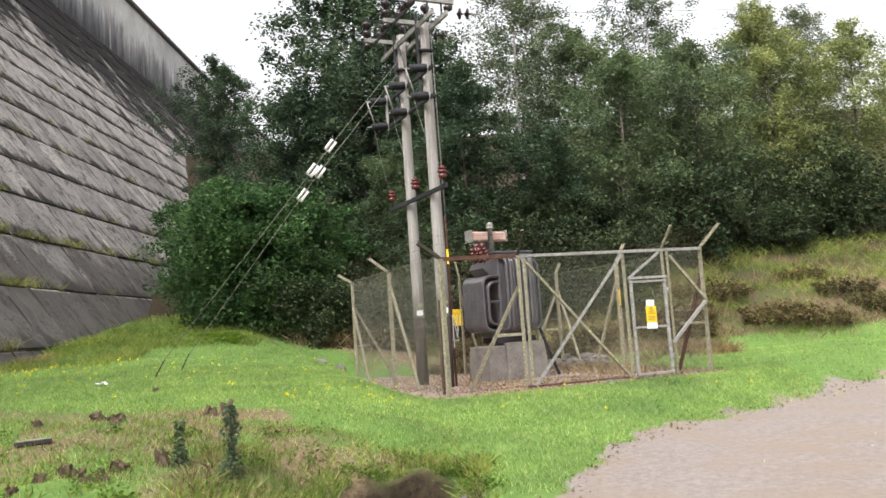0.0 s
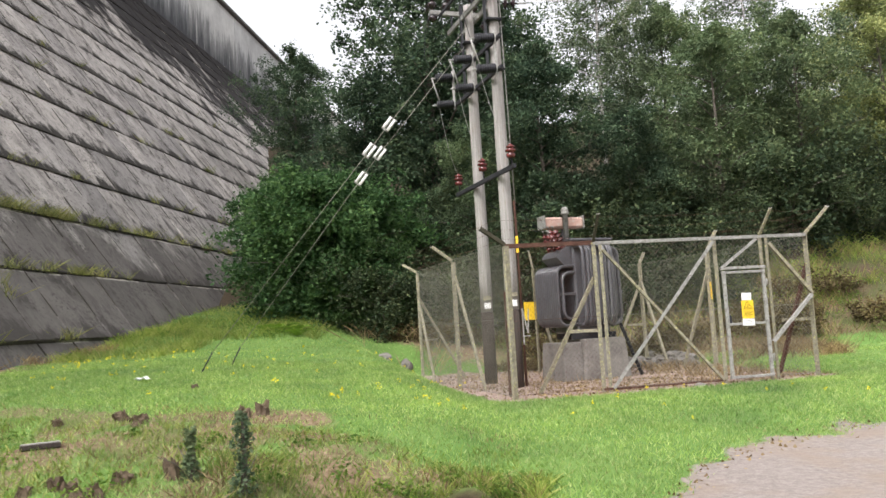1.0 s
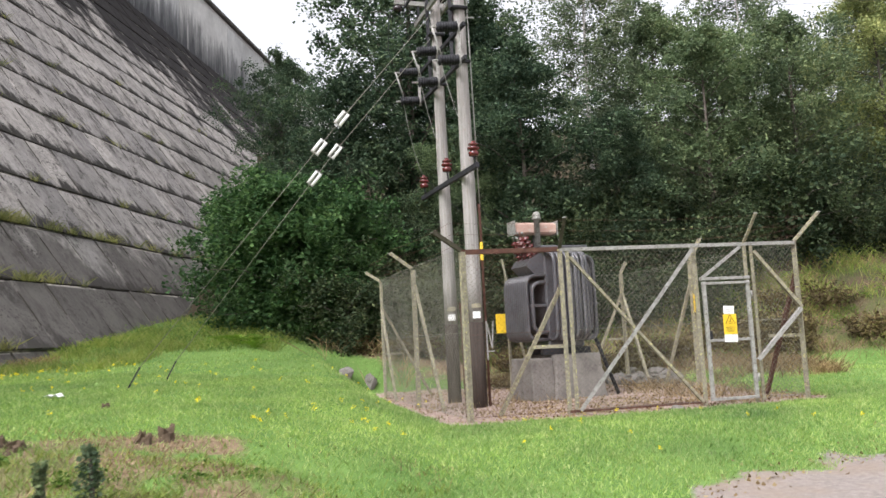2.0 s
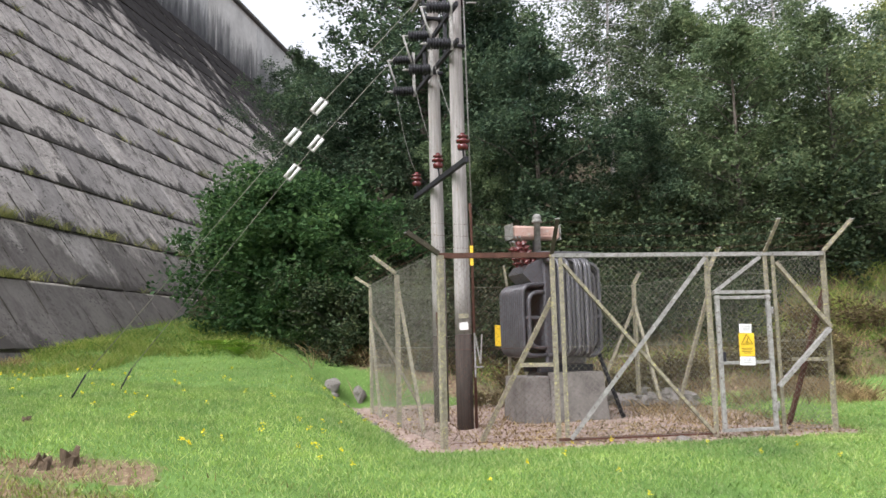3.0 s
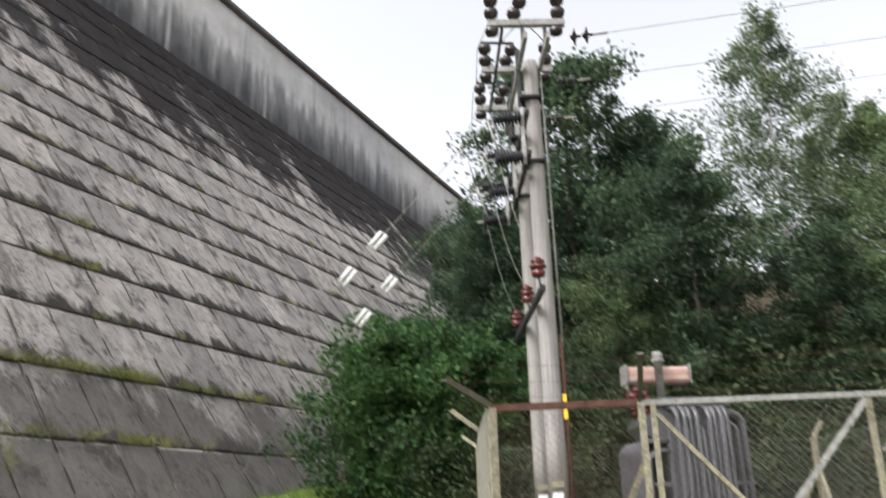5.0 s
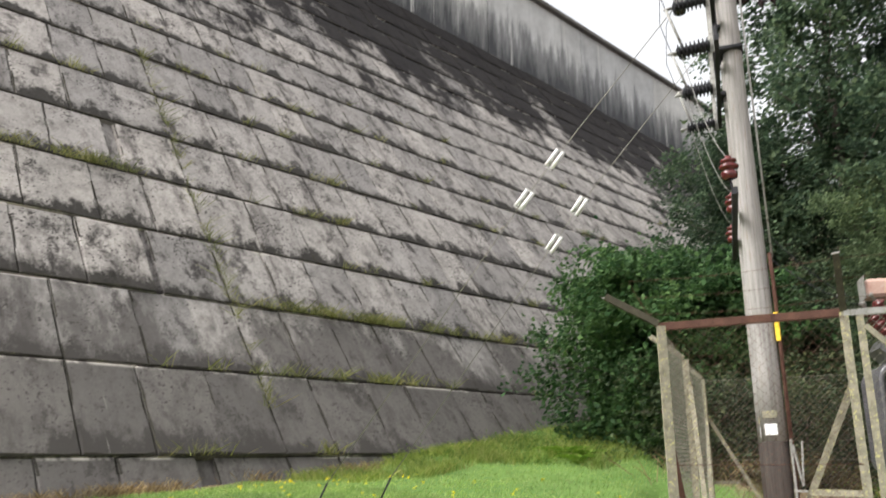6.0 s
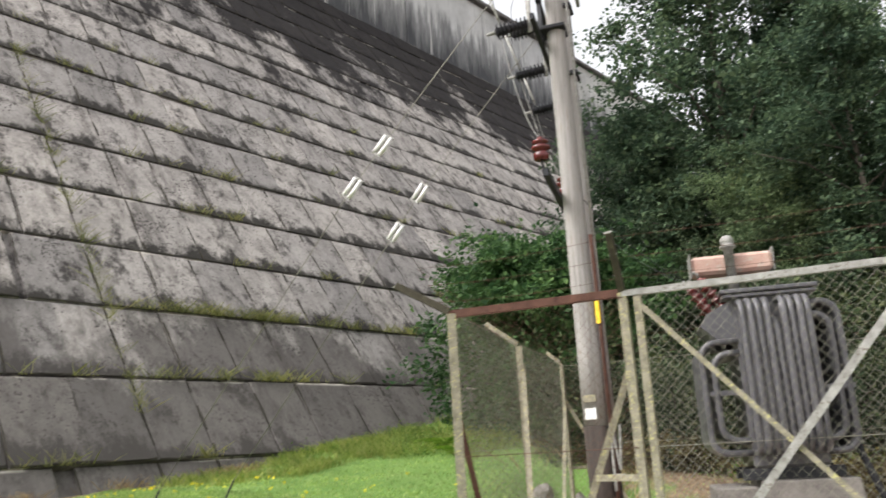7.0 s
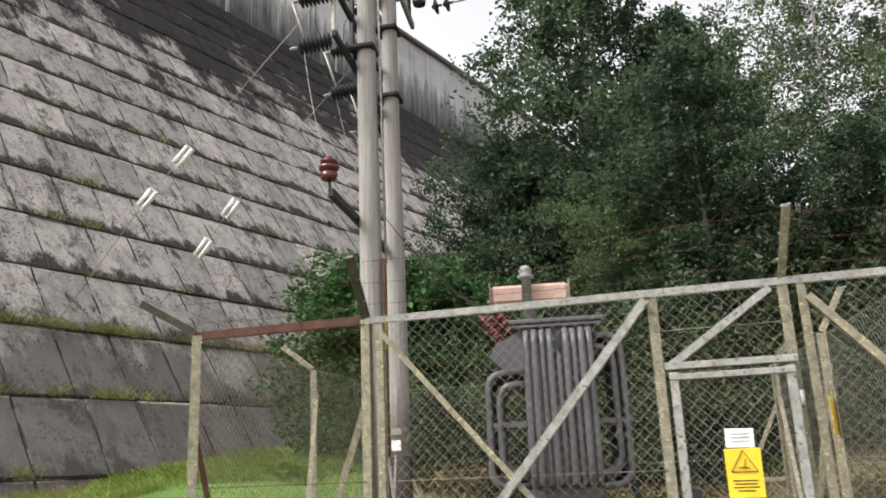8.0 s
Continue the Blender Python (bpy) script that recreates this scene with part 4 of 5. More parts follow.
for kind, me, x, y, s, label in (
    ("oak_tree", OAK, -2.9, 28.6, 1.03, "dense dark-leaved broadleaf tree towering over the bush"),
    ("ash_tree", ASH, -0.5, 30.6, 0.86, "dense dark broadleaf tree behind the compound"),
    ("rowan_tree", ROWAN, -5.3, 27.2, 0.84, "dark bushy rowan beside the dam face"),
    ("alder_tree", ALDER, -1.4, 25.6, 0.52, "low branching alder reaching over the fence"),
    ("rowan_tree", ROWAN, 0.3, 25.9, 0.84, "bushy rowan at the foot of the wood"),
    ("birch_tree", BIRCH_T, 2.8, 29.2, 0.92, "tall slender birch with thin grey-green foliage"),
    ("birch_tree", BIRCH_T, 4.8, 35.0, 0.88, "tall slender birch deep in the wood"),
    ("rowan_tree", ROWAN, 3.2, 26.2, 0.60, "bushy rowan at the foot of the wood"),
    ("alder_tree", ALDER, 5.4, 31.6, 0.84, "tall mid-green alder on the bank"),
    ("alder_tree", ALDER, 7.2, 30.5, 0.68, "mid-green alder on the bank"),
    ("birch_tree", BIRCH_T, 8.7, 34.0, 0.96, "tall thin-crowned birch on the bank"),
    ("sallow_tree", SALLOW, 9.2, 29.2, 0.86, "bushy mid-green sallow at the foot of the wood"),
    ("alder_tree", ALDER, 11.0, 34.0, 0.72, "mid-green alder on the bank"),
    ("willow_tree", WILLOW, 12.3, 30.8, 0.90, "yellow-green willow on the bank"),
    ("alder_tree", ALDER, 14.4, 35.0, 0.88, "tall mid-green alder on the bank"),
    ("birch_tree", BIRCH_T, 16.6, 36.0, 0.86, "slight thin-crowned birch on the bank"),
    ("willow_tree", WILLOW, 16.4, 31.3, 0.84, "yellow-green bushy willow on the grassy bank"),
    ("willow_tree", WILLOW, 20.0, 33.5, 0.85, "yellow-green willow on the bank"),
    ("alder_tree", ALDER, -0.9, 32.5, 0.88, "dark alder deep in the wood"),
    ("birch_tree", BIRCH_T, 13.6, 33.5, 0.80, "thin-crowned birch in the middle of the wood"),
    ("sallow_tree", SALLOW, 6.0, 27.2, 0.84, "bushy mid-green sallow at the foot of the wood"),
    ("oak_tree", OAK, -12.6, 46.0, 0.80, "dark broadleaf tree far back against the dam"),
    ("ash_tree", ASH, -4.4, 33.0, 0.80, "dark broadleaf tree deep in the wood"),
):
    plant_tree(kind, me, x, y, s, (x * 47 + y * 31) % 360, label)
for x, y, s in ((-5.9, 22.8, 1.0), (-4.8, 23.6, 1.0), (-6.4, 24.6, 0.95), (-4.1, 22.6, 0.62), (-7.4, 26.5, 0.9), (-8.2, 29.5, 0.9), (-9.4, 33.0, 1.0)):
    plant_tree("shrub", BUSH, x, y, s, x * 70, "rounded glossy green shrub at the edge of the lawn", "shrub", "shrubs by the dam")
for k in range(19):
    x, y = -4.0 + 1.5 * k, 26.8 + 0.9 * math.sin(k * 2.3) + 0.09 * k
    plant_tree("shrub", SCRUB, x, y, 1.05 + 0.3 * math.sin(k * 1.7), k * 77, "dark leafy undergrowth at the edge of the wood", "shrub", "undergrowth of the wood")
for x, y, s in ((-3.7, 21.5, 0.8), (-2.2, 22.0, 0.75), (0.3, 23.0, 0.8), (2.4, 23.8, 0.8), (4.8, 23.6, 0.6), (-3.0, 23.6, 1.0), (-1.3, 23.6, 0.95), (1.3, 24.2, 1.05), (3.5, 24.6, 1.0), (-0.4, 24.8, 1.1), (5.4, 25.2, 0.85), (2.4, 25.6, 1.1)):
    plant_tree("shrub", SCRUB, x, y, s, x * 50, "straggly low scrub behind the fence", "shrub", "scrub behind the fence")


def heather_mesh(name, seed):
    """A low springy cushion: short upright sprays with tiny leaves, thin at the rim."""
    rng = np.random.default_rng(seed)
    spots = []
    for _ in range(120):
        a, r = rng.uniform(0, 2 * math.pi), 0.55 * math.sqrt(rng.uniform(0, 1))
        tall = (0.36 - 0.42 * r) * rng.uniform(0.6, 1.25) + 0.05
        root = np.array((math.cos(a) * r, math.sin(a) * r, 0.0))
        bend = np.array((math.cos(a), math.sin(a), 0.0)) * rng.uniform(0.0, 0.2) + rng.normal(size=3) * (0.05, 0.05, 0)
        k = rng.uniform(0.05, 1, (26, 1))
        spots.append(root + bend * k ** 2 + np.array((0, 0, tall)) * k + rng.normal(size=(26, 3)) * 0.022)
    v, f = leaves(rng, np.concatenate(spots), 0.055, 0.026)
    return soup(name, v, f, LEAF_HEATHER)


HEATHER = [heather_mesh("heather_" + w, n) for w, n in (("a", 19), ("b", 20))]


def plant_heather(k, x, y, s, label, group):
    ob = new("heather_clump", HEATHER[k % 2])
    ob.matrix_world = pose(x, y, ground_at(x, y) - 0.03, 0, 0, k * 61) @ Matrix.Diagonal((s * 1.2, s, s, 1))
    return tagged(ob, label, "heather", group)


rng = np.random.default_rng(31)
for k in range(15):
    x, y = 5.4 + 9.5 * rng.random() ** 1.3, 21.3 + abs(rng.normal()) * 1.5
    plant_heather(k, x, y, rng.uniform(0.8, 1.7), "low brown heather clump on the grassy bank", "heather on the bank")
for k in range(10):
    plant_heather(k, -2.6 + 0.75 * k, 22.0 + 0.7 * rng.normal() * 0.8, rng.uniform(0.9, 1.6), "brown heather clump behind the rear fence", "heather behind the fence")

# ---- switchgear on the poles ----
MID = (Vector((*POLE_R, 0)) + Vector((*POLE_L, 0))) / 2
BEAM = Vector((-0.42, 0.9075, 0))       # along the pair of poles
ACROSS = Vector((0.9075, 0.42, 0))      # across them


def at_pole(s, p, z):
    return MID + BEAM * s + ACROSS * p + Vector((0, 0, z))


def steel(bm, a, b, w=0.06, d=0.06):
    bar(bm, a, b, w, d, 0.004)


def build_switch():
    sw = thing("pole_switch", tuple(at_pole(0, 0, 7.6)), "steel switch frame with stacked dark insulators across two pole tops", "switchgear")
    o = at_pole(0, 0, 7.6)
    for p in (-0.15, 0.15):
        bm = bmesh.new()
        steel(bm, at_pole(-1.45, p, 7.62) - o, at_pole(1.45, p, 7.62) - o, 0.05, 0.10)
        part("beam", bm, GALV, sw)
    for s in (-1.2, 0.0, 1.2):
        bm = bmesh.new()
        steel(bm, at_pole(s, -0.62, 7.95) - o, at_pole(s, 0.42, 7.95) - o, 0.08, 0.09)
        arm = part("phase_arm", bm, GALV, sw)
        for p in (-0.15, 0.15):
            bm = bmesh.new()
            steel(bm, at_pole(s, p, 7.62) - o, at_pole(s, p, 7.92) - o, 0.04)
            part("riser", bm, BLACK, sw)
        for p, tilt in ((-0.56, 0), (-0.30, 25), (0.34, 0)):
            for k in range(2):
                m = Matrix.Translation(at_pole(s, p, 8.0) - o) @ Matrix.Rotation(radians(tilt), 4, BEAM) @ pose(0, 0, 0.20 * k)
                bm = bmesh.new()
                lathe(bm, [(0.035, 0), (0.04, 0.04), (0.085, 0.06), (0.10, 0.12), (0.085, 0.16), (0.03, 0.175), (0.03, 0.20)], m, 12)
                part("insulator", bm, BROWN_GLAZE, sw, "dark cup-shaped insulator")
        bm = bmesh.new()
        steel(bm, at_pole(s, -0.62, 8.42) - o, at_pole(s, -0.12, 8.40) - o, 0.025, 0.04)
        part("contact_blade", bm, BLACK, sw)
        bm = bmesh.new()
        tube(bm, [at_pole(s, -0.30 + 0.64 * k / 8, 8.42 + 0.30 * math.sin(math.pi * k / 8)) - o for k in range(9)], 0.008, 5)
        part("jumper", bm, BLACK, sw)
        # hanging insulators under the arm
        for p in (-0.56, 0.30):
            bm = bmesh.new()
            lathe(bm, [(0.03, 0), (0.085, 0.03), (0.095, 0.09), (0.04, 0.13), (0.03, 0.16)], Matrix.Translation(at_pole(s, p, 7.76) - o), 12)
            part("insulator", bm, BROWN_GLAZE, sw, "dark cup-shaped insulator")
    bm = bmesh.new()
    steel(bm, at_pole(-1.2, -0.42, 7.88) - o, at_pole(1.2, -0.42, 7.88) - o, 0.035)
    part("operating_rod", bm, BLACK, sw)
    # strut down to the front pole
    for s in (-0.625, 0.625):
        bm = bmesh.new()
        steel(bm, at_pole(s, -0.16, 6.0) - o, at_pole(s, -0.16, 7.9) - o, 0.06, 0.035)
        part("strap", bm, BLACK, sw)
        for k in (6.15, 7.1):
            bm = bmesh.new()
            box(bm, at_pole(s, -0.03, k) - o, (0.30, 0.30, 0.05), pose(0, 0, 0, 0, 0, 24).to_3x3(), 0.01)
            part("clamp", bm, BLACK, sw)
    return sw


build_switch()


def build_fuse(s):
    """A drop-out fuse: two ribbed insulators pointing out from the bar, and the tube between them."""
    o = at_pole(s, -0.2, 6.3)
    f = thing("dropout_fuse", tuple(o), "pair of black ribbed insulators with a pale fuse tube", "fuse", "fuses on the poles")
    for z in (6.58, 6.02):
        m = Matrix.Translation(at_pole(s, -0.24, z) - o) @ (-ACROSS + Vector((0, 0, -0.10))).to_track_quat("Z", "Y").to_matrix().to_4x4()
        bm = bmesh.new()
        lathe(bm, rib_profile(0.09, 0.36, 8), m, 14)
        part("insulator", bm, BLACK, f)
        bm = bmesh.new()
        lathe(bm, [(0.02, 0.34), (0.02, 0.42), (0.012, 0.46)], m, 8)
        part("cap", bm, GALV, f)
    bm = bmesh.new()
    bar(bm, at_pole(s, -0.22, 5.92) - o, at_pole(s, -0.22, 6.72) - o, 0.05, 0.02)
    part("bracket", bm, GALV, f)
    bm = bmesh.new()
    tube(bm, [at_pole(s, -0.68, 6.55) - o, at_pole(s, -0.52, 6.02) - o], 0.016, 8)
    part("fuse_tube", bm, GALV, f, "pale slanting fuse tube")
    bm = bmesh.new()
    tube(bm, [at_pole(s, -0.68, 6.55) - o, at_pole(s, -0.80, 7.0) - o, at_pole(s, -0.76, 7.6) - o, at_pole(s, -0.60, 7.98) - o], 0.005, 5)
    part("lead", bm, BLACK, f)
    return f


for s in (-1.15, 0.0, 1.15):
    build_fuse(s)


def build_fuse_bars():
    for z in (6.58, 6.02):
        b = thing("fuse_bar", tuple(at_pole(0, -0.17, z)), "dark steel bar carrying fuses across both poles", "crossarm", "crossarms")
        bm = bmesh.new()
        steel(bm, -BEAM * 1.3, BEAM * 1.3, 0.05, 0.07)
        part("bar", bm, BLACK, b)
    b = thing("insulator_bar", tuple(at_pole(0, -0.15, 4.2)), "dark steel crossarm with three red pin insulators", "crossarm", "crossarms")
    o = at_pole(0, -0.15, 4.2)
    bm = bmesh.new()
    steel(bm, -BEAM * 1.5, BEAM * 1.5, 0.06, 0.08)
    part("bar", bm, BLACK, b)
    for place in ((-0.175, 15.25, 4.46), (-0.75, 16.60, 4.52), (-1.33, 17.85, 4.50)):
        c = Vector(place) - o
        bm = bmesh.new()
        tube(bm, [c + Vector((0, 0, -0.28)) + ACROSS * 0.02, c + Vector((0, 0, -0.10))], 0.014, 6)
        part("pin", bm, BLACK, b)
        bm = bmesh.new()
        lathe(bm, [(0.05, -0.12), (0.075, -0.11), (0.085, -0.05), (0.05, -0.035), (0.05, -0.02), (0.095, -0.01), (0.10, 0.02), (0.055, 0.04), (0.05, 0.055), (0.085, 0.065), (0.08, 0.085), (0.035, 0.10), (0.035, 0.125)], Matrix.Translation(c), 16)
        part("insulator", bm, OXIDE, b, "red-brown pin insulator")
    return b


build_fuse_bars()


def wire_run(name, a, b, sag, r, mat, label, category, group="", n=16):
    a, b = Vector(a), Vector(b)
    ob = thing(name, tuple(a), label, category, group)
    bm = bmesh.new()
    tube(bm, [(b - a) * k / n - Vector((0, 0, 4 * sag * k / n * (1 - k / n))) for k in range(n + 1)], r, 5)
    part("wire", bm, mat, ob)
    return ob


def strain_set(s):
    """Two disc insulators and the conductor that leaves over the trees."""
    o = at_pole(s, 0.42, 7.72)
    away = Vector((0.955, 0.28, 0.03)).normalized()
    line = thing("overhead_line", tuple(o), "thin overhead conductor leaving through two brown disc insulators", "power line", "overhead conductors")
    turn = away.to_track_quat("Z", "Y").to_matrix().to_4x4()
    for k in range(2):
        bm = bmesh.new()
        lathe(bm, [(0.02, 0.06), (0.045, 0.09), (0.10, 0.11), (0.115, 0.125), (0.06, 0.135), (0.02, 0.15), (0.018, 0.20)], turn @ pose(0, 0, 0.16 * k), 14)
        part("disc_insulator", bm, BROWN_GLAZE, line)
    bm = bmesh.new()
    tube(bm, [away * 0.36, away * 0.55], 0.018, 6)
    part("clamp", bm, GALV, line)
    bm = bmesh.new()
    n, b = 24, away * 60 + Vector((0, 0, 5))
    tube(bm, [away * 0.5 + b * k / n - Vector((0, 0, 4 * 0.9 * k / n * (1 - k / n))) for k in range(n + 1)], 0.0035, 5)
    part("wire", bm, BLACK, line)


for s in (-1.2, 0.0, 1.2):
    strain_set(s)
# leads down to the red insulators and on to the transformer
for k, (a, b) in enumerate((((-0.175, 15.25, 4.57), tuple(at_pole(-1.15, -0.55, 5.98))), ((-0.75, 16.6, 4.63), tuple(at_pole(0, -0.55, 5.98))), ((-1.33, 17.85, 4.61), tuple(at_pole(1.15, -0.55, 5.98))))):
    wire_run("down_lead", a, b, 0.22, 0.005, GALV, "slack bare lead hanging between fuse and insulator", "cable", "down leads")
for a, b in (((-0.75, 16.6, 4.63), (0.26, 17.3, 3.28)), ((-1.33, 17.85, 4.61), (0.2, 17.55, 3.28))):
    wire_run("down_lead", a, b, 0.15, 0.005, BLACK, "slack bare lead running down to the transformer", "cable", "down leads")


def guy(foot, low, high, top, label):
    """A stay wire with two white block insulators and its anchor rod."""
    foot, low, high, top = map(Vector, (foot, low, high, top))
    g = thing("guy_wire", tuple(foot), label, "guy wire", "guy wires")
    rod = foot.lerp(low, 0.09)
    bm = bmesh.new()
    tube(bm, [Vector((0, 0, -0.15)), rod - foot], 0.012, 6)
    part("anchor_rod", bm, BLACK, g)
    bm = bmesh.new()
    tube(bm, [rod - foot, low - foot, high - foot, top - foot], 0.0055, 5)
    part("wire", bm, WIRE, g)
    for c in (low, high):
        way = (high - low).normalized()
        side = way.cross(Vector((0.3, -0.95, 0))).normalized()
        turn = frame_along(low, high)
        for q in (-1, 1):
            bm = bmesh.new()
            tube(bm, [c - foot + side * 0.042 * q - way * 0.12, c - foot + side * 0.042 * q + way * 0.12], 0.026, 8)
            block = part("stay_insulator", bm, WHITE, g, "white rod of a stay insulator")
        for q in (-1, 1):
            bm = bmesh.new()
            bar(bm, c - foot + way * 0.125 * q - side * 0.07, c - foot + way * 0.125 * q + side * 0.07, 0.02, 0.03)
            part("yoke", bm, GALV, g)
    return g


guy((-5.4, 14.0, ground_at(-5.4, 14.0)), (-2.577, 14.93, 4.607), (-2.248, 15.128, 5.088), (-0.45, 16.14, 7.5), "taut stay wire with white insulators, anchored in the lawn")
guy((-5.25, 14.95, ground_at(-5.25, 14.95)), (-2.98, 16.05, 4.348), (-2.63, 16.17, 4.818), (-0.93, 17.14, 7.1), "taut stay wire from the rear pole to the lawn")


def build_cable_riser():
    r = thing("cable_riser", (POLE_R[0] + 0.15, POLE_R[1] + 0.02, FLOOR), "rusty conduit with pale handle gear beside the pole", "conduit")
    bm = bmesh.new()
    tube(bm, [(0.01, 0, 0), (0.01, 0, 3.1), (0.0, 0, 3.35)], 0.022, 8)
    part("conduit", bm, RUST, r)
    bm = bmesh.new()
    tube(bm, [(0.02, 0.02, 3.3), (-0.02, 0.03, 7.2)], 0.012, 8)
    part("rod", bm, GALV, r, "thin grey operating rod")
    bm = bmesh.new()
    box(bm, (0.01, -0.03, 2.55), (0.05, 0.02, 0.30), None, 0.004)
    part("marker", bm, YELLOW, r, "narrow yellow marker")
    for p, q in (((0.03, -0.03, 1.35), (0.10, -0.05, 0.95)), ((0.10, -0.05, 0.95), (0.13, -0.04, 1.38)), ((0.0, -0.04, 0.9), (0.14, -0.05, 0.9)), ((0.02, -0.04, 0.75), (0.02, -0.04, 1.4))):
        bm = bmesh.new()
        bar(bm, p, q, 0.025, 0.02, 0.003)
        part("handle_bar", bm, GALV, r, "pale steel operating handle")
    return r


build_cable_riser()

# ---- growth on the ground ----


def scatter(rng, n, x0, x1, y0, y1):
    p = rng.uniform((x0, y0), (x1, y1), (n, 2))
    return p


def rooted(p, sink=0.005):
    return np.column_stack((p, height(p[:, 0], p[:, 1]) - sink))


def on_turf(p):
    """False inside the eroded hollow, where the earth is bare."""
    return np.maximum(pit(p[:, 0], p[:, 1]), pit(p[:, 0], p[:, 1] - 0.22)) < 0.25


def stuff(name, verts, faces, mat, label, category):
    return tagged(new(name, soup(name, verts, faces, mat)), label, category, kind="stuff")


def build_grass():
    rng = np.random.default_rng(5)
    p = np.concatenate((scatter(rng, 150000, -10.5, 6, 7.5, 16), scatter(rng, 80000, -10.5, 6, 11, 24), scatter(rng, 45000, 3, 14, 11, 22)))
    track, chips, dead = cover(p[:, 0], p[:, 1])
    keep = on_turf(p) & (track + rng.normal(0, 0.16, len(p)) < 0.45) & (chips + rng.normal(0, 0.16, len(p)) < 0.4) & (p[:, 0] > dam_face(height(p[:, 0], p[:, 1])) + 0.1) & (rng.random(len(p)) > dead * 0.85)
    p = p[keep]
    v, f = blades(rng, rooted(p), 0.052, 0.012, 0.6)
    stuff("lawn_grass", v, f, GRASS, "short bright green lawn grass", "grass")
    # rough growth: round the dam foot, the bank, and the untidy corner by the track
    sets = []
    for n, x0, x1, y0, y1, tall in ((14000, -10.6, -7.2, 16.5, 21.5, 0.19), (15000, -9.8, -5.0, 19.5, 26, 0.22), (16000, 4.5, 17, 20.5, 29, 0.24), (6000, -4, 6, 21.2, 27, 0.30), (16000, -7.5, -0.2, 6.2, 10.2, 0.085), (9000, -2.9, 0.1, 7.2, 9.3, 0.12), (5000, -1.7, 0.05, 8.2, 9.0, 0.15), (9000, 4.8, 16, 23.5, 28, 0.34)):
        p = scatter(rng, n, x0, x1, y0, y1)
        knot = np.sin(p[:, 0] * 2.1 + 2 * np.sin(p[:, 1] * 1.3)) * np.cos(p[:, 1] * 2.4)
        p = p[(knot + rng.normal(0, 0.45, n) > 0.0) & (off_compound(p[:, 0], p[:, 1]) > 0.5) & on_turf(p) & (p[:, 0] > dam_face(height(p[:, 0], p[:, 1])) + 0.02)]
        sets.append(blades(rng, rooted(p), tall, 0.013, 0.6))
    base, vs, fs = 0, [], []
    for v, f in sets:
        vs.append(v)
        fs.append(f + base)
        base += len(v)
    stuff("rough_grass", np.concatenate(vs), np.concatenate(fs), ROUGH_GRASS, "tall yellowing rough grass in tufts", "grass")
    # dead stalks and heather
    vs, fs, base = [], [], 0
    for n, x0, x1, y0, y1, tall, inside in ((15000, 4.6, 16, 20.4, 27, 0.26, False), (7000, -3.5, 7, 21.0, 26, 0.30, False), (9000, -7.0, -0.2, 6.2, 11.0, 0.07, False), (5000, -2.8, 0.0, 7.4, 9.2, 0.13, False), (2600, -1.5, 4.5, 14.5, 21, 0.14, True), (2000, -4.2, -2.2, 19.6, 23, 0.4, False), (9000, 3.3, 6.2, 18.2, 21.6, 0.26, False), (2500, 2.2, 4.5, 16.5, 21, 0.2, True), (8000, -10.2, -9.2, 11.0, 18.6, 0.2, False)):
        p = scatter(rng, n, x0, x1, y0, y1)
        knot = np.sin(p[:, 0] * 1.7 + 2 * np.cos(p[:, 1] * 1.1)) * np.sin(p[:, 1] * 1.9 + 1)
        far = off_compound(p[:, 0], p[:, 1])
        p = p[(knot + rng.normal(0, 0.4, n) > 0.15) & on_turf(p) & ((far < 0.02) if inside else (far > 0.4))]
        v, f = blades(rng, rooted(p), tall, 0.011, 0.6)
        vs.append(v)
        fs.append(f + base)
        base += len(v)
    stuff("dead_stalks", np.concatenate(vs), np.concatenate(fs), STRAW, "brown dead stalks and heather", "undergrowth")
    # low leafy weeds in the rough corner and along the bank
    sets = []
    for n, x0, x1, y0, y1, r in ((30, -6, -0.2, 6.4, 9.8, 0.12), (130, 4.6, 16, 20.8, 27, 0.28), (90, -3.5, 6, 21.3, 26, 0.3), (40, -9.8, -5.5, 19.4, 23.5, 0.22), (34, -2.4, 0.1, 7.6, 9.1, 0.14)):
        c = scatter(rng, n, x0, x1, y0, y1)
        c = c[(off_compound(c[:, 0], c[:, 1]) > 0.6) & on_turf(c)]
        for q in rooted(c):
            d = np.abs(rng.normal(size=(90, 3))) * (1, 1, 0.8)
            d[:, :2] *= rng.choice((-1, 1), (90, 2))
            sets.append(q + d * r * rng.uniform(0.4, 0.9))
    v, f = leaves(rng, np.concatenate(sets), 0.045, 0.026)
    stuff("leafy_weeds", v, f, LEAF_WEED, "low leafy weeds and brambles", "weeds")
    # yellow flowers
    c = np.concatenate((scatter(rng, 70, -8.5, -1, 11.5, 18), scatter(rng, 8, -2.4, -0.9, 11.8, 13.4), scatter(rng, 16, -9.0, -7.0, 15.5, 17.5), scatter(rng, 14, 0, 5, 11.5, 14.2)))
    q = np.repeat(rooted(c) + (0, 0, 0.07), 7, 0) + rng.normal(size=(len(c) * 7, 3)) * 0.013
    v, f = leaves(rng, q, 0.03, 0.024, 1.0)
    stuff("yellow_flowers", v, f, PETAL, "small yellow flowers dotted over the lawn", "flowers")
    # leaf litter and small stones at the track's edge and in the compound
    p = np.concatenate((scatter(rng, 16000, 0, 9, 6, 17), scatter(rng, 4500, -2.6, 5, 13.6, 21.5)))
    s, c = on_track(p[:, 0], p[:, 1]), off_compound(p[:, 0], p[:, 1])
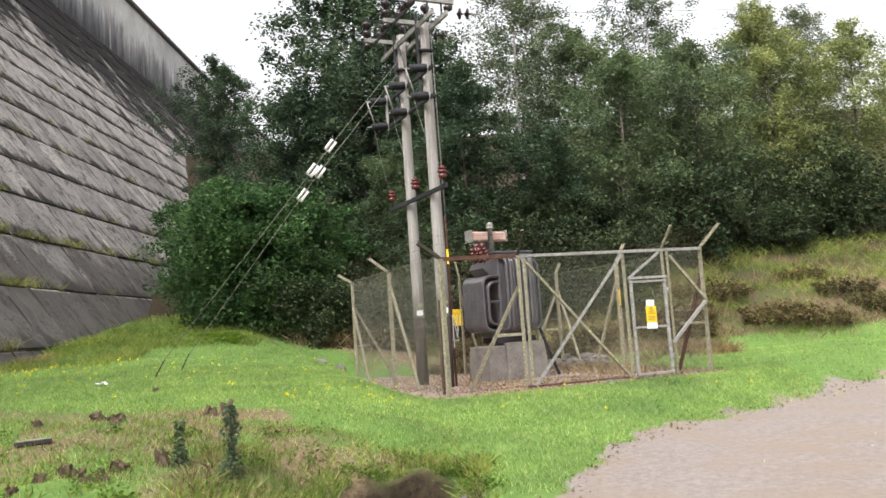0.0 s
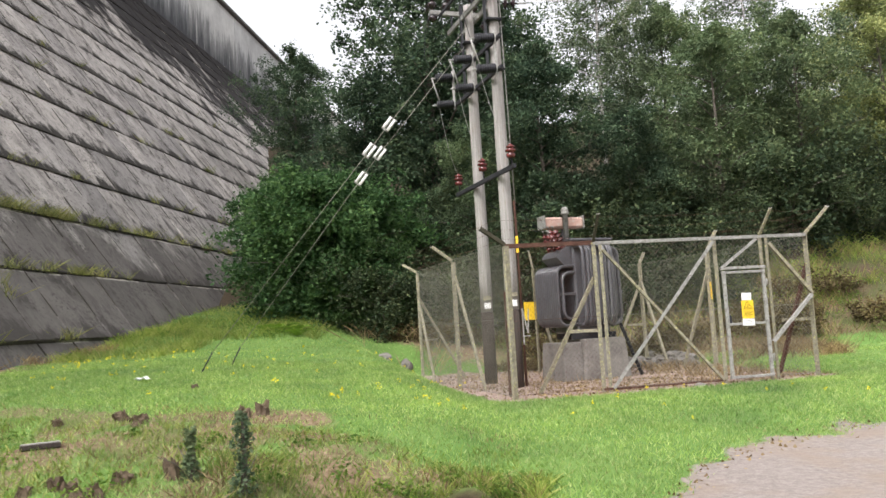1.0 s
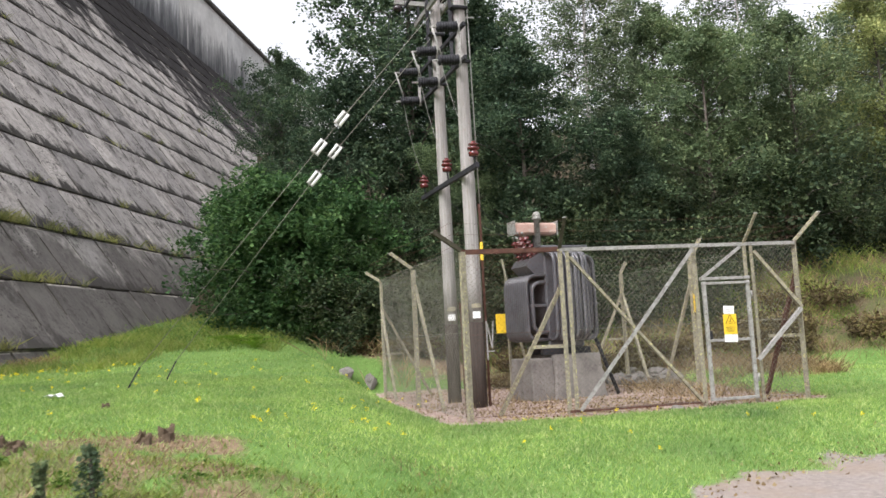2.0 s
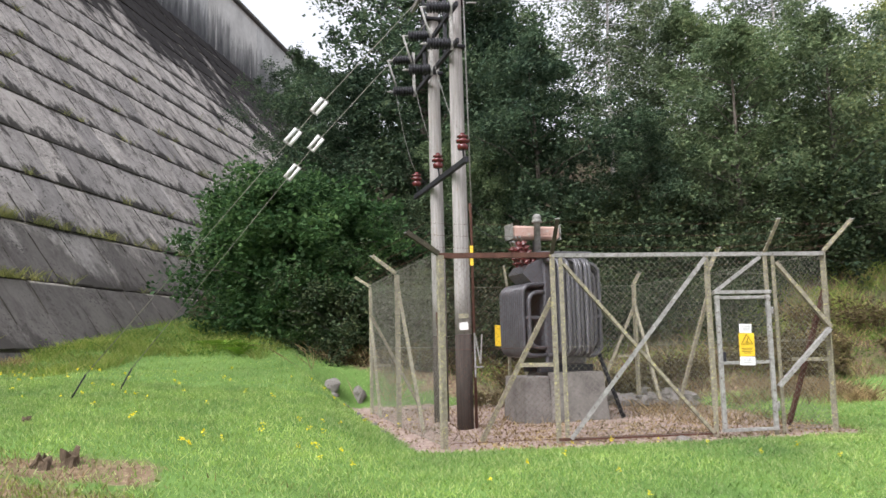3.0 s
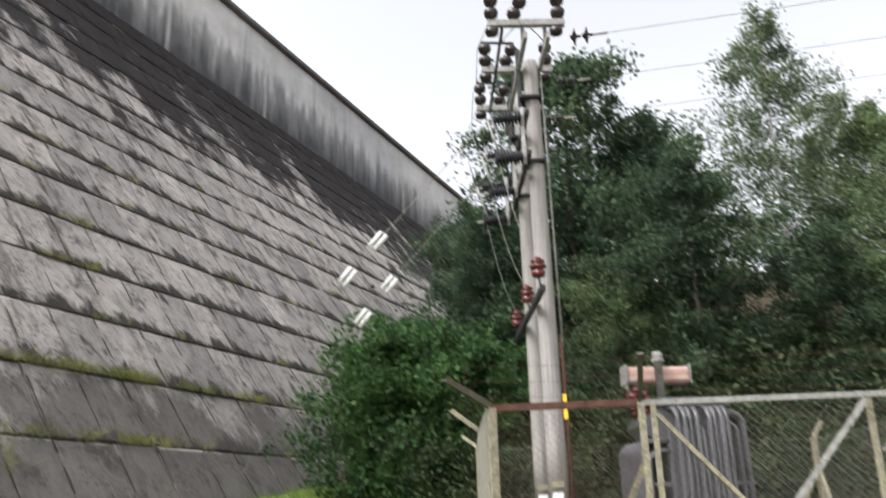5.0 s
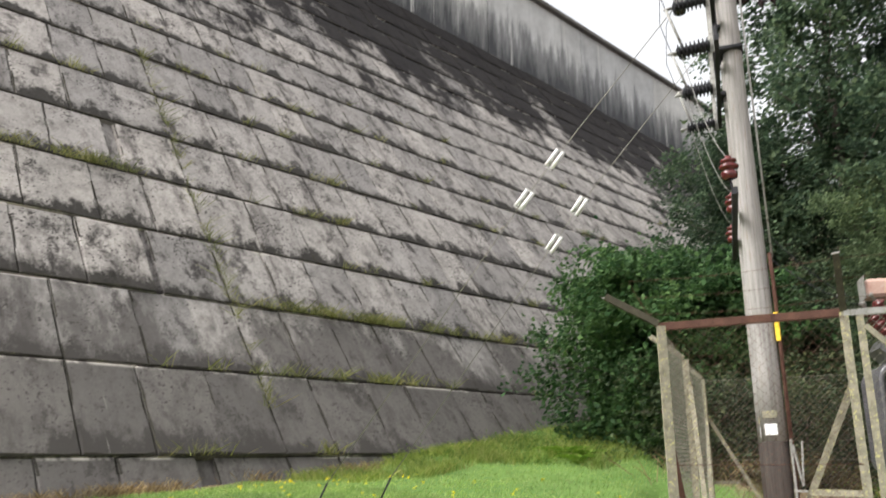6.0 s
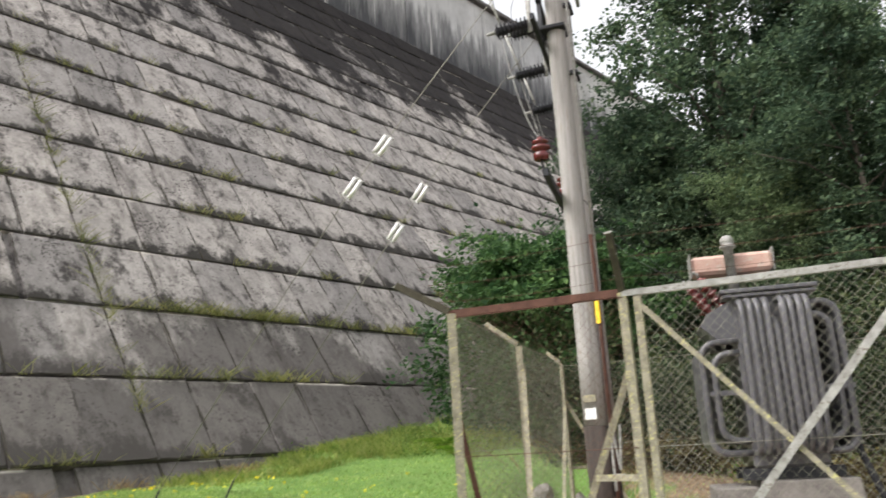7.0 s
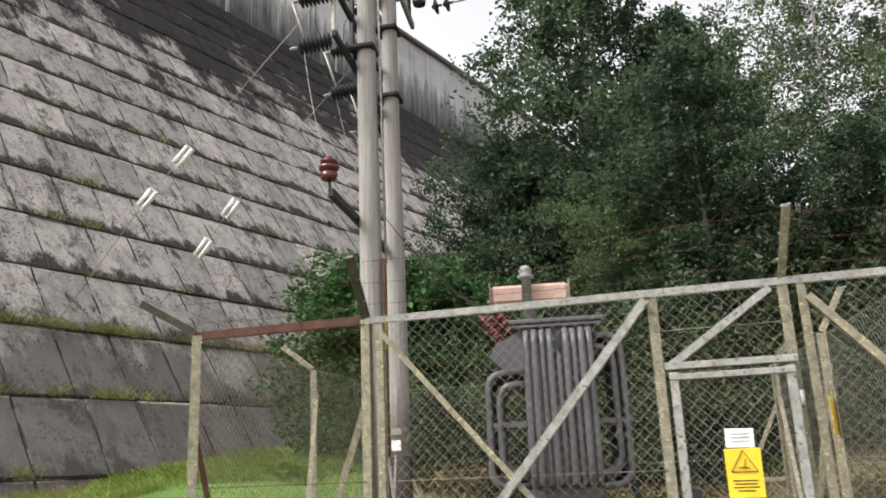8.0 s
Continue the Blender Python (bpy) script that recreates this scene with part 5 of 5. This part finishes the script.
    p = p[((np.abs(s - 0.1) < np.abs(rng.normal(0, 0.3, len(p)))) & (rng.random(len(p)) < 0.8) & (np.abs(s) < 0.9)) | (c < 0.35)]
    v, f = leaves(rng, rooted(p, -0.012), 0.05, 0.035, 3.0)
    stuff("leaf_litter", v, f, STRAW, "fallen brown leaves on the gravel", "leaf litter")


build_grass()


def build_ledge_weeds():
    rng = np.random.default_rng(8)
    roots = []
    for course, y0, y1, n in ((2, 17.5, 26.5, 46), (1, 17, 24, 10), (6, 12, 40, 14), (4, 10.5, 15.5, 22), (2, 27, 40, 18), (1, 14, 27, 9), (3, 20, 40, 12), (5, 16, 40, 14), (0, 14, 19, 6), (4, 18, 22, 5), (7, 14, 40, 10), (8, 14, 50, 10)):
        z = FOOT_Z + STEP * course
        for y in rng.uniform(y0, y1, n):
            k = rng.integers(8, 34)
            roots.append(np.column_stack((np.full(k, dam_face(z) + 0.04) + rng.normal(0, 0.05, k), y + rng.normal(0, 0.13, k), np.full(k, z + 0.0))))
    for z in np.arange(2.0, 13.0, 0.28):
        if rng.random() < 0.75:
            k = rng.integers(6, 30)
            zz = z + rng.uniform(0, 0.25, k)
            roots.append(np.column_stack((dam_face(zz) + 0.09, 16.87 + rng.normal(0, 0.06, k), zz)))
    v, f = blades(rng, np.concatenate(roots), 0.27, 0.014, 0.8)
    stuff("ledge_weeds", v, f, LEDGE_GRASS, "grass and weeds rooted in the ledges of the dam", "weeds")


build_ledge_weeds()


def rock(name, x, y, size, seed, label, mat=STONE, category="rock", group="", lift=0.0):
    rng = random.Random(seed)
    bm = bmesh.new()
    bmesh.ops.create_icosphere(bm, subdivisions=2, radius=1.0)
    off = Vector((rng.random() * 50, rng.random() * 50, 3))
    for v in bm.verts:
        v.co = v.co * (1 + 0.75 * noise.noise(v.co * 0.9 + off) + 0.25 * noise.noise(v.co * 2.6 + off))
        v.co = Vector((v.co.x * size[0], v.co.y * size[1], v.co.z * size[2])) / 2
    ob = new(name, mesh_of(name, bm, mat))
    ob.matrix_basis = pose(x, y, ground_at(x, y) + size[2] * 0.10 + lift, 0, 0, rng.uniform(0, 360))
    return tagged(ob, label, category, group)


for k, (x, y, s) in enumerate(((-3.4, 19.5, (0.40, 0.32, 0.32)), (-2.95, 19.9, (0.36, 0.3, 0.40)), (-3.2, 18.9, (0.2, 0.16, 0.12)), (-2.75, 18.2, (0.16, 0.13, 0.09)), (-2.3, 17.3, (0.14, 0.12, 0.08)), (-1.75, 16.2, (0.15, 0.1, 0.08)), (-2.9, 18.6, (0.12, 0.1, 0.07)), (-2.1, 16.8, (0.1, 0.09, 0.06)), (-1.4, 15.2, (0.12, 0.09, 0.07)))):
    rock("rock", x, y, s, k, "pale rough stone beside the fence", group="stones by the fence")
rock("rock", 2.52, 14.62, (0.22, 0.14, 0.10), 40, "pale flat stone at the foot of the front fence")
for k, (x, y, s) in enumerate(((-0.7, 8.35, (0.2, 0.16, 0.14)), (-0.95, 8.5, (0.16, 0.14, 0.1)), (-0.45, 8.4, (0.14, 0.12, 0.1)), (-1.2, 8.45, (0.18, 0.12, 0.1)), (-0.2, 8.3, (0.16, 0.13, 0.1)))):
    rock("rock", x, y, s, 80 + k, "damp dark stone in the grassy hollow", group="stones in the hollow")
rng_ = random.Random(3)
for k in range(58):
    x, y = 1.0 + rng_.uniform(-0.2, 2.4), 20.2 + rng_.uniform(-0.5, 1.0)
    s = rng_.uniform(0.12, 0.55)
    rock("rubble_stone", x, y, (s, s * 0.8, s * 0.6), 60 + k, "broken stone in the heap behind the transformer", group="rubble heap", lift=rng_.uniform(0, 0.22) if s < 0.3 else 0.02)


def stump(x, y, r, tall, seed, label):
    rng = random.Random(seed)
    bm = bmesh.new()
    n = 15
    rings = []
    for k, (f, z) in enumerate(((1.9, -0.08), (1.05, 0.15 * tall), (0.95, 0.6 * tall), (0.9, tall))):
        rings.append([bm.verts.new((r * f * math.cos(math.tau * i / n) * (1 + 0.9 * noise.noise((i * 0.9, seed, k * 0.5))), r * f * math.sin(math.tau * i / n) * (1 + 0.9 * noise.noise((i * 0.9, seed + 9, k * 0.5))), z + (rng.uniform(-0.6, 0.35) * tall if k == 3 else 0))) for i in range(n)])
    for a, b in zip(rings, rings[1:]):
        for i in range(n):
            bm.faces.new((a[i], a[(i + 1) % n], b[(i + 1) % n], b[i]))
    c = bm.verts.new((0, 0, tall * 0.7))
    for i in range(n):
        bm.faces.new((rings[-1][i], rings[-1][(i + 1) % n], c))
    ob = new("tree_stump", mesh_of("tree_stump", bm, STUMP))
    ob.matrix_basis = pose(x, y, ground_at(x, y), rng.uniform(-8, 8), rng.uniform(-8, 8), rng.uniform(0, 360))
    return tagged(ob, label, "tree stump", "old stumps in the rough grass")


for k, (x, y, r, tall) in enumerate(((-3.38, 10.71, 0.085, 0.20), (-3.20, 10.85, 0.08, 0.24), (-4.62, 10.2, 0.09, 0.17), (-4.25, 9.95, 0.09, 0.13), (-4.42, 10.08, 0.06, 0.10), (-5.31, 10.1, 0.06, 0.12), (-3.58, 8.3, 0.10, 0.20), (-3.66, 7.65, 0.08, 0.16), (-3.82, 7.7, 0.07, 0.2), (-3.5, 7.72, 0.06, 0.17), (-3.95, 7.5, 0.06, 0.14), (-4.62, 12.2, 0.05, 0.09), (-3.2, 8.45, 0.075, 0.30), (-4.1, 7.3, 0.06, 0.12))):
    stump(x, y, r * 0.85, tall * 0.52, k * 7 + 3, "rotten jagged brown tree stump in rough grass")


def plank():
    ob = thing("plank", (-4.76, 8.95, ground_at(-4.76, 8.95)), "short weathered plank lying in the grass", "plank", turn=38)
    bm = bmesh.new()
    box(bm, (0, 0, 0.025), (0.36, 0.08, 0.05), None, 0.008)
    part("board", bm, POLE_DARK, ob)
    bm = bmesh.new()
    box(bm, (0, 0, 0.056), (0.345, 0.068, 0.01), None, 0.002)
    part("pale_face", bm, POLE_WOOD, ob)


plank()


def scrap():
    bm = bmesh.new()
    bmesh.ops.create_grid(bm, x_segments=8, y_segments=6, size=0.09)
    for v in bm.verts:
        v.co.z = 0.05 + 0.05 * noise.noise(v.co * 14)
    bmesh.ops.solidify(bm, geom=bm.faces[:], thickness=0.003)
    ob = new("plastic_scrap", mesh_of("plastic_scrap", bm, WHITE))
    ob.matrix_basis = pose(-5.76, 12.94, ground_at(-5.76, 12.94))
    tagged(ob, "crumpled scrap of white plastic on the lawn", "litter")


scrap()


def ivy_stump(x, y, tall, wide, seed):
    rng = np.random.default_rng(seed)
    t = thing("ivy_clad_sapling", (x, y, ground_at(x, y) - 0.03), "narrow dead stem thickly clad in dark ivy", "plant", "ivy-clad stems")
    bm = bmesh.new()
    tube(bm, [(0, 0, 0), (0.02, 0.01, tall * 0.5), (0.0, 0.03, tall * 0.92)], 0.03, 7, 0.012)
    part("stem", bm, BARK, t)
    n = 700
    z = rng.uniform(0, tall, n)
    a = rng.uniform(0, math.tau, n)
    r = wide * (0.35 + 0.65 * np.abs(np.sin(z * 7 + 1))) * rng.uniform(0.3, 1.0, n) * (1.15 - 0.55 * z / tall)
    v, f = leaves(rng, np.column_stack((r * np.cos(a), r * np.sin(a), z)), 0.036, 0.03)
    ob = new("ivy", soup("ivy", v, f, LEAF_MID))
    ob.parent = t
    for k in range(3):
        bm = bmesh.new()
        q = rng.normal(size=2) * 0.2
        tube(bm, [(0, 0, 0.05), (q[0] * 0.5, q[1] * 0.5, 0.22), (q[0], q[1], 0.3)], 0.008, 5, 0.003)
        part("twig", bm, BARK, t)


ivy_stump(-2.36, 7.95, 0.72, 0.13, 4)
ivy_stump(-2.99, 8.38, 0.50, 0.10, 5)


def fern(x, y, seed, reach=0.55):
    rng = np.random.default_rng(seed)
    spots = []
    t = thing("fern", (x, y, ground_at(x, y)), "light green fern with arching fronds", "fern", "ferns by the bush")
    for k in range(11):
        a = k * 2.4 + rng.uniform(-0.3, 0.3)
        bm = bmesh.new()
        pts = [Vector((math.cos(a) * reach * s, math.sin(a) * reach * s, reach * (1.1 * s - 0.75 * s * s))) for s in np.linspace(0, 1, 8)]
        tube(bm, pts, 0.006, 4, 0.002)
        for i, p in enumerate(pts[1:]):
            side = Vector((-math.sin(a), math.cos(a), -0.15)) * 0.15 * (1.1 - i / 7)
            for q in (-1, 1):
                w = (pts[1] - pts[0]).normalized() * 0.028
                tip = p + Vector((side.x * q, side.y * q, side.z))
                bm.faces.new([bm.verts.new(c) for c in (p - w, p + w, tip)])
        part("frond", bm, LEAF_FERN, t)


LEAF_FERN = foliage("fern_fronds", [(0.12, 0.22, 0.03), (0.2, 0.32, 0.06)], 0.6, 0.3)
for k, (x, y) in enumerate(((-6.05, 20.3), (-5.7, 20.45), (-5.5, 19.95), (-6.5, 20.6))):
    fern(x, y, 30 + k, 0.42 if k else 0.55)

# ---- facing slabs of the dam ----


def slab_mesh(seed, wide):
    """One facing slab: its foot stands a little proud, its worn edges are caked with black grime."""
    rng = random.Random(seed)
    lip = rng.uniform(0.005, 0.03)
    long = STEP * math.hypot(1, SLOPE) - 0.03
    bm = bmesh.new()
    w = wide / 2 - 0.008
    back = [bm.verts.new(q) for q in ((-0.24, -w, 0), (-0.24, w, 0), (-0.24, w, long), (-0.24, -w, long))]
    n = 6
    ring = [(-w + 2 * w * k / n, 0.0) for k in range(n)] + [(w, long * k / n) for k in range(n)] + [(w - 2 * w * k / n, long) for k in range(n)] + [(-w, long - long * k / n) for k in range(n)]
    depth = lambda z: lip + (-0.01 - lip) * z / long
    rim = [bm.verts.new((depth(z), y, z)) for y, z in ring]
    face = []
    for y, z in ring:
        low = rng.uniform(0.012, 0.05) if z < 0.01 else 0.0
        top = rng.uniform(0.012, 0.03) if z > long - 0.01 else 0.0
        edge = rng.uniform(0.008, 0.045) if abs(y) > w - 0.01 else 0.0
        face.append(bm.verts.new((depth(z) + 0.018 + rng.uniform(-0.004, 0.004), y - math.copysign(edge, y), z + low - top)))
    m = len(ring)
    for k in range(m):
        side = k // n
        caked = rng.random() < (0.9, 0.55, 0.4, 0.55)[side]
        bm.faces.new((rim[k], rim[(k + 1) % m], face[(k + 1) % m], face[k])).material_index = int(caked)
    for k in range(4):
        a, b = k * n, (k + 1) * n
        bm.faces.new([back[k], back[(k + 1) % 4]] + [rim[q % m] for q in range(b, a - 1, -1)])
    bm.faces.new(face)
    bmesh.ops.recalc_face_normals(bm, faces=bm.faces)
    return bm


def build_slabs():
    rng = random.Random(21)
    widths = (1.25, 1.4, 1.55)
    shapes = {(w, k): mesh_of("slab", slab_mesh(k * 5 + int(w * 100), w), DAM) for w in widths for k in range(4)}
    for me in shapes.values():
        me.materials.append(GRIME)
    turn = pose(0, 0, 0, 0, -LEAN, 0)
    vs, fs, kinds, base, singles = [], [], [], 0, 0
    for course in range(-1, COURSES):
        z = FOOT_Z + STEP * course
        y = 16.87 - 20 * 1.4 - rng.uniform(0, 1.2) * (course % 2)
        while y < 125:
            w = rng.choice(widths)
            if y < 16.87 < y + w + 0.7:
                w_left = 16.87 - y
                w = min(widths, key=lambda q: abs(q - w_left))
                y = 16.87 - w
            proud = rng.uniform(-0.022, 0.022) + (0.06 if course == 0 else 0)
            m = Matrix.Translation((dam_face(z) - 0.05 + proud, y + w / 2, z)) @ turn @ pose(0, 0, 0, rng.uniform(-0.25, 0.25), rng.uniform(-0.5, 0.5), 0)
            me = shapes[(w, rng.randrange(4))]
            if 10.5 < y < 38 and -1 <= course < 12 and singles < 290:
                ob = new("slab", me)
                ob.parent = DAM_WALL
                ob.matrix_basis = DAM_WALL.matrix_basis.inverted() @ m
                singles += 1
            else:
                for v in me.vertices:
                    q = m @ v.co
                    vs.append((q.x + 20, q.y - 40, q.z))
                for p in me.polygons:
                    fs.append(tuple(base + i for i in p.vertices))
                    kinds.append(p.material_index)
                base += len(me.vertices)
            y += w
    me = bpy.data.meshes.new("far_slabs")
    me.from_pydata(vs, [], fs)
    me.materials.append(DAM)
    me.materials.append(GRIME)
    me.polygons.foreach_set("material_index", kinds)
    ob = new("far_slabs", me)
    ob.parent = DAM_WALL
    tagged(ob, kind="stuff")


build_slabs()
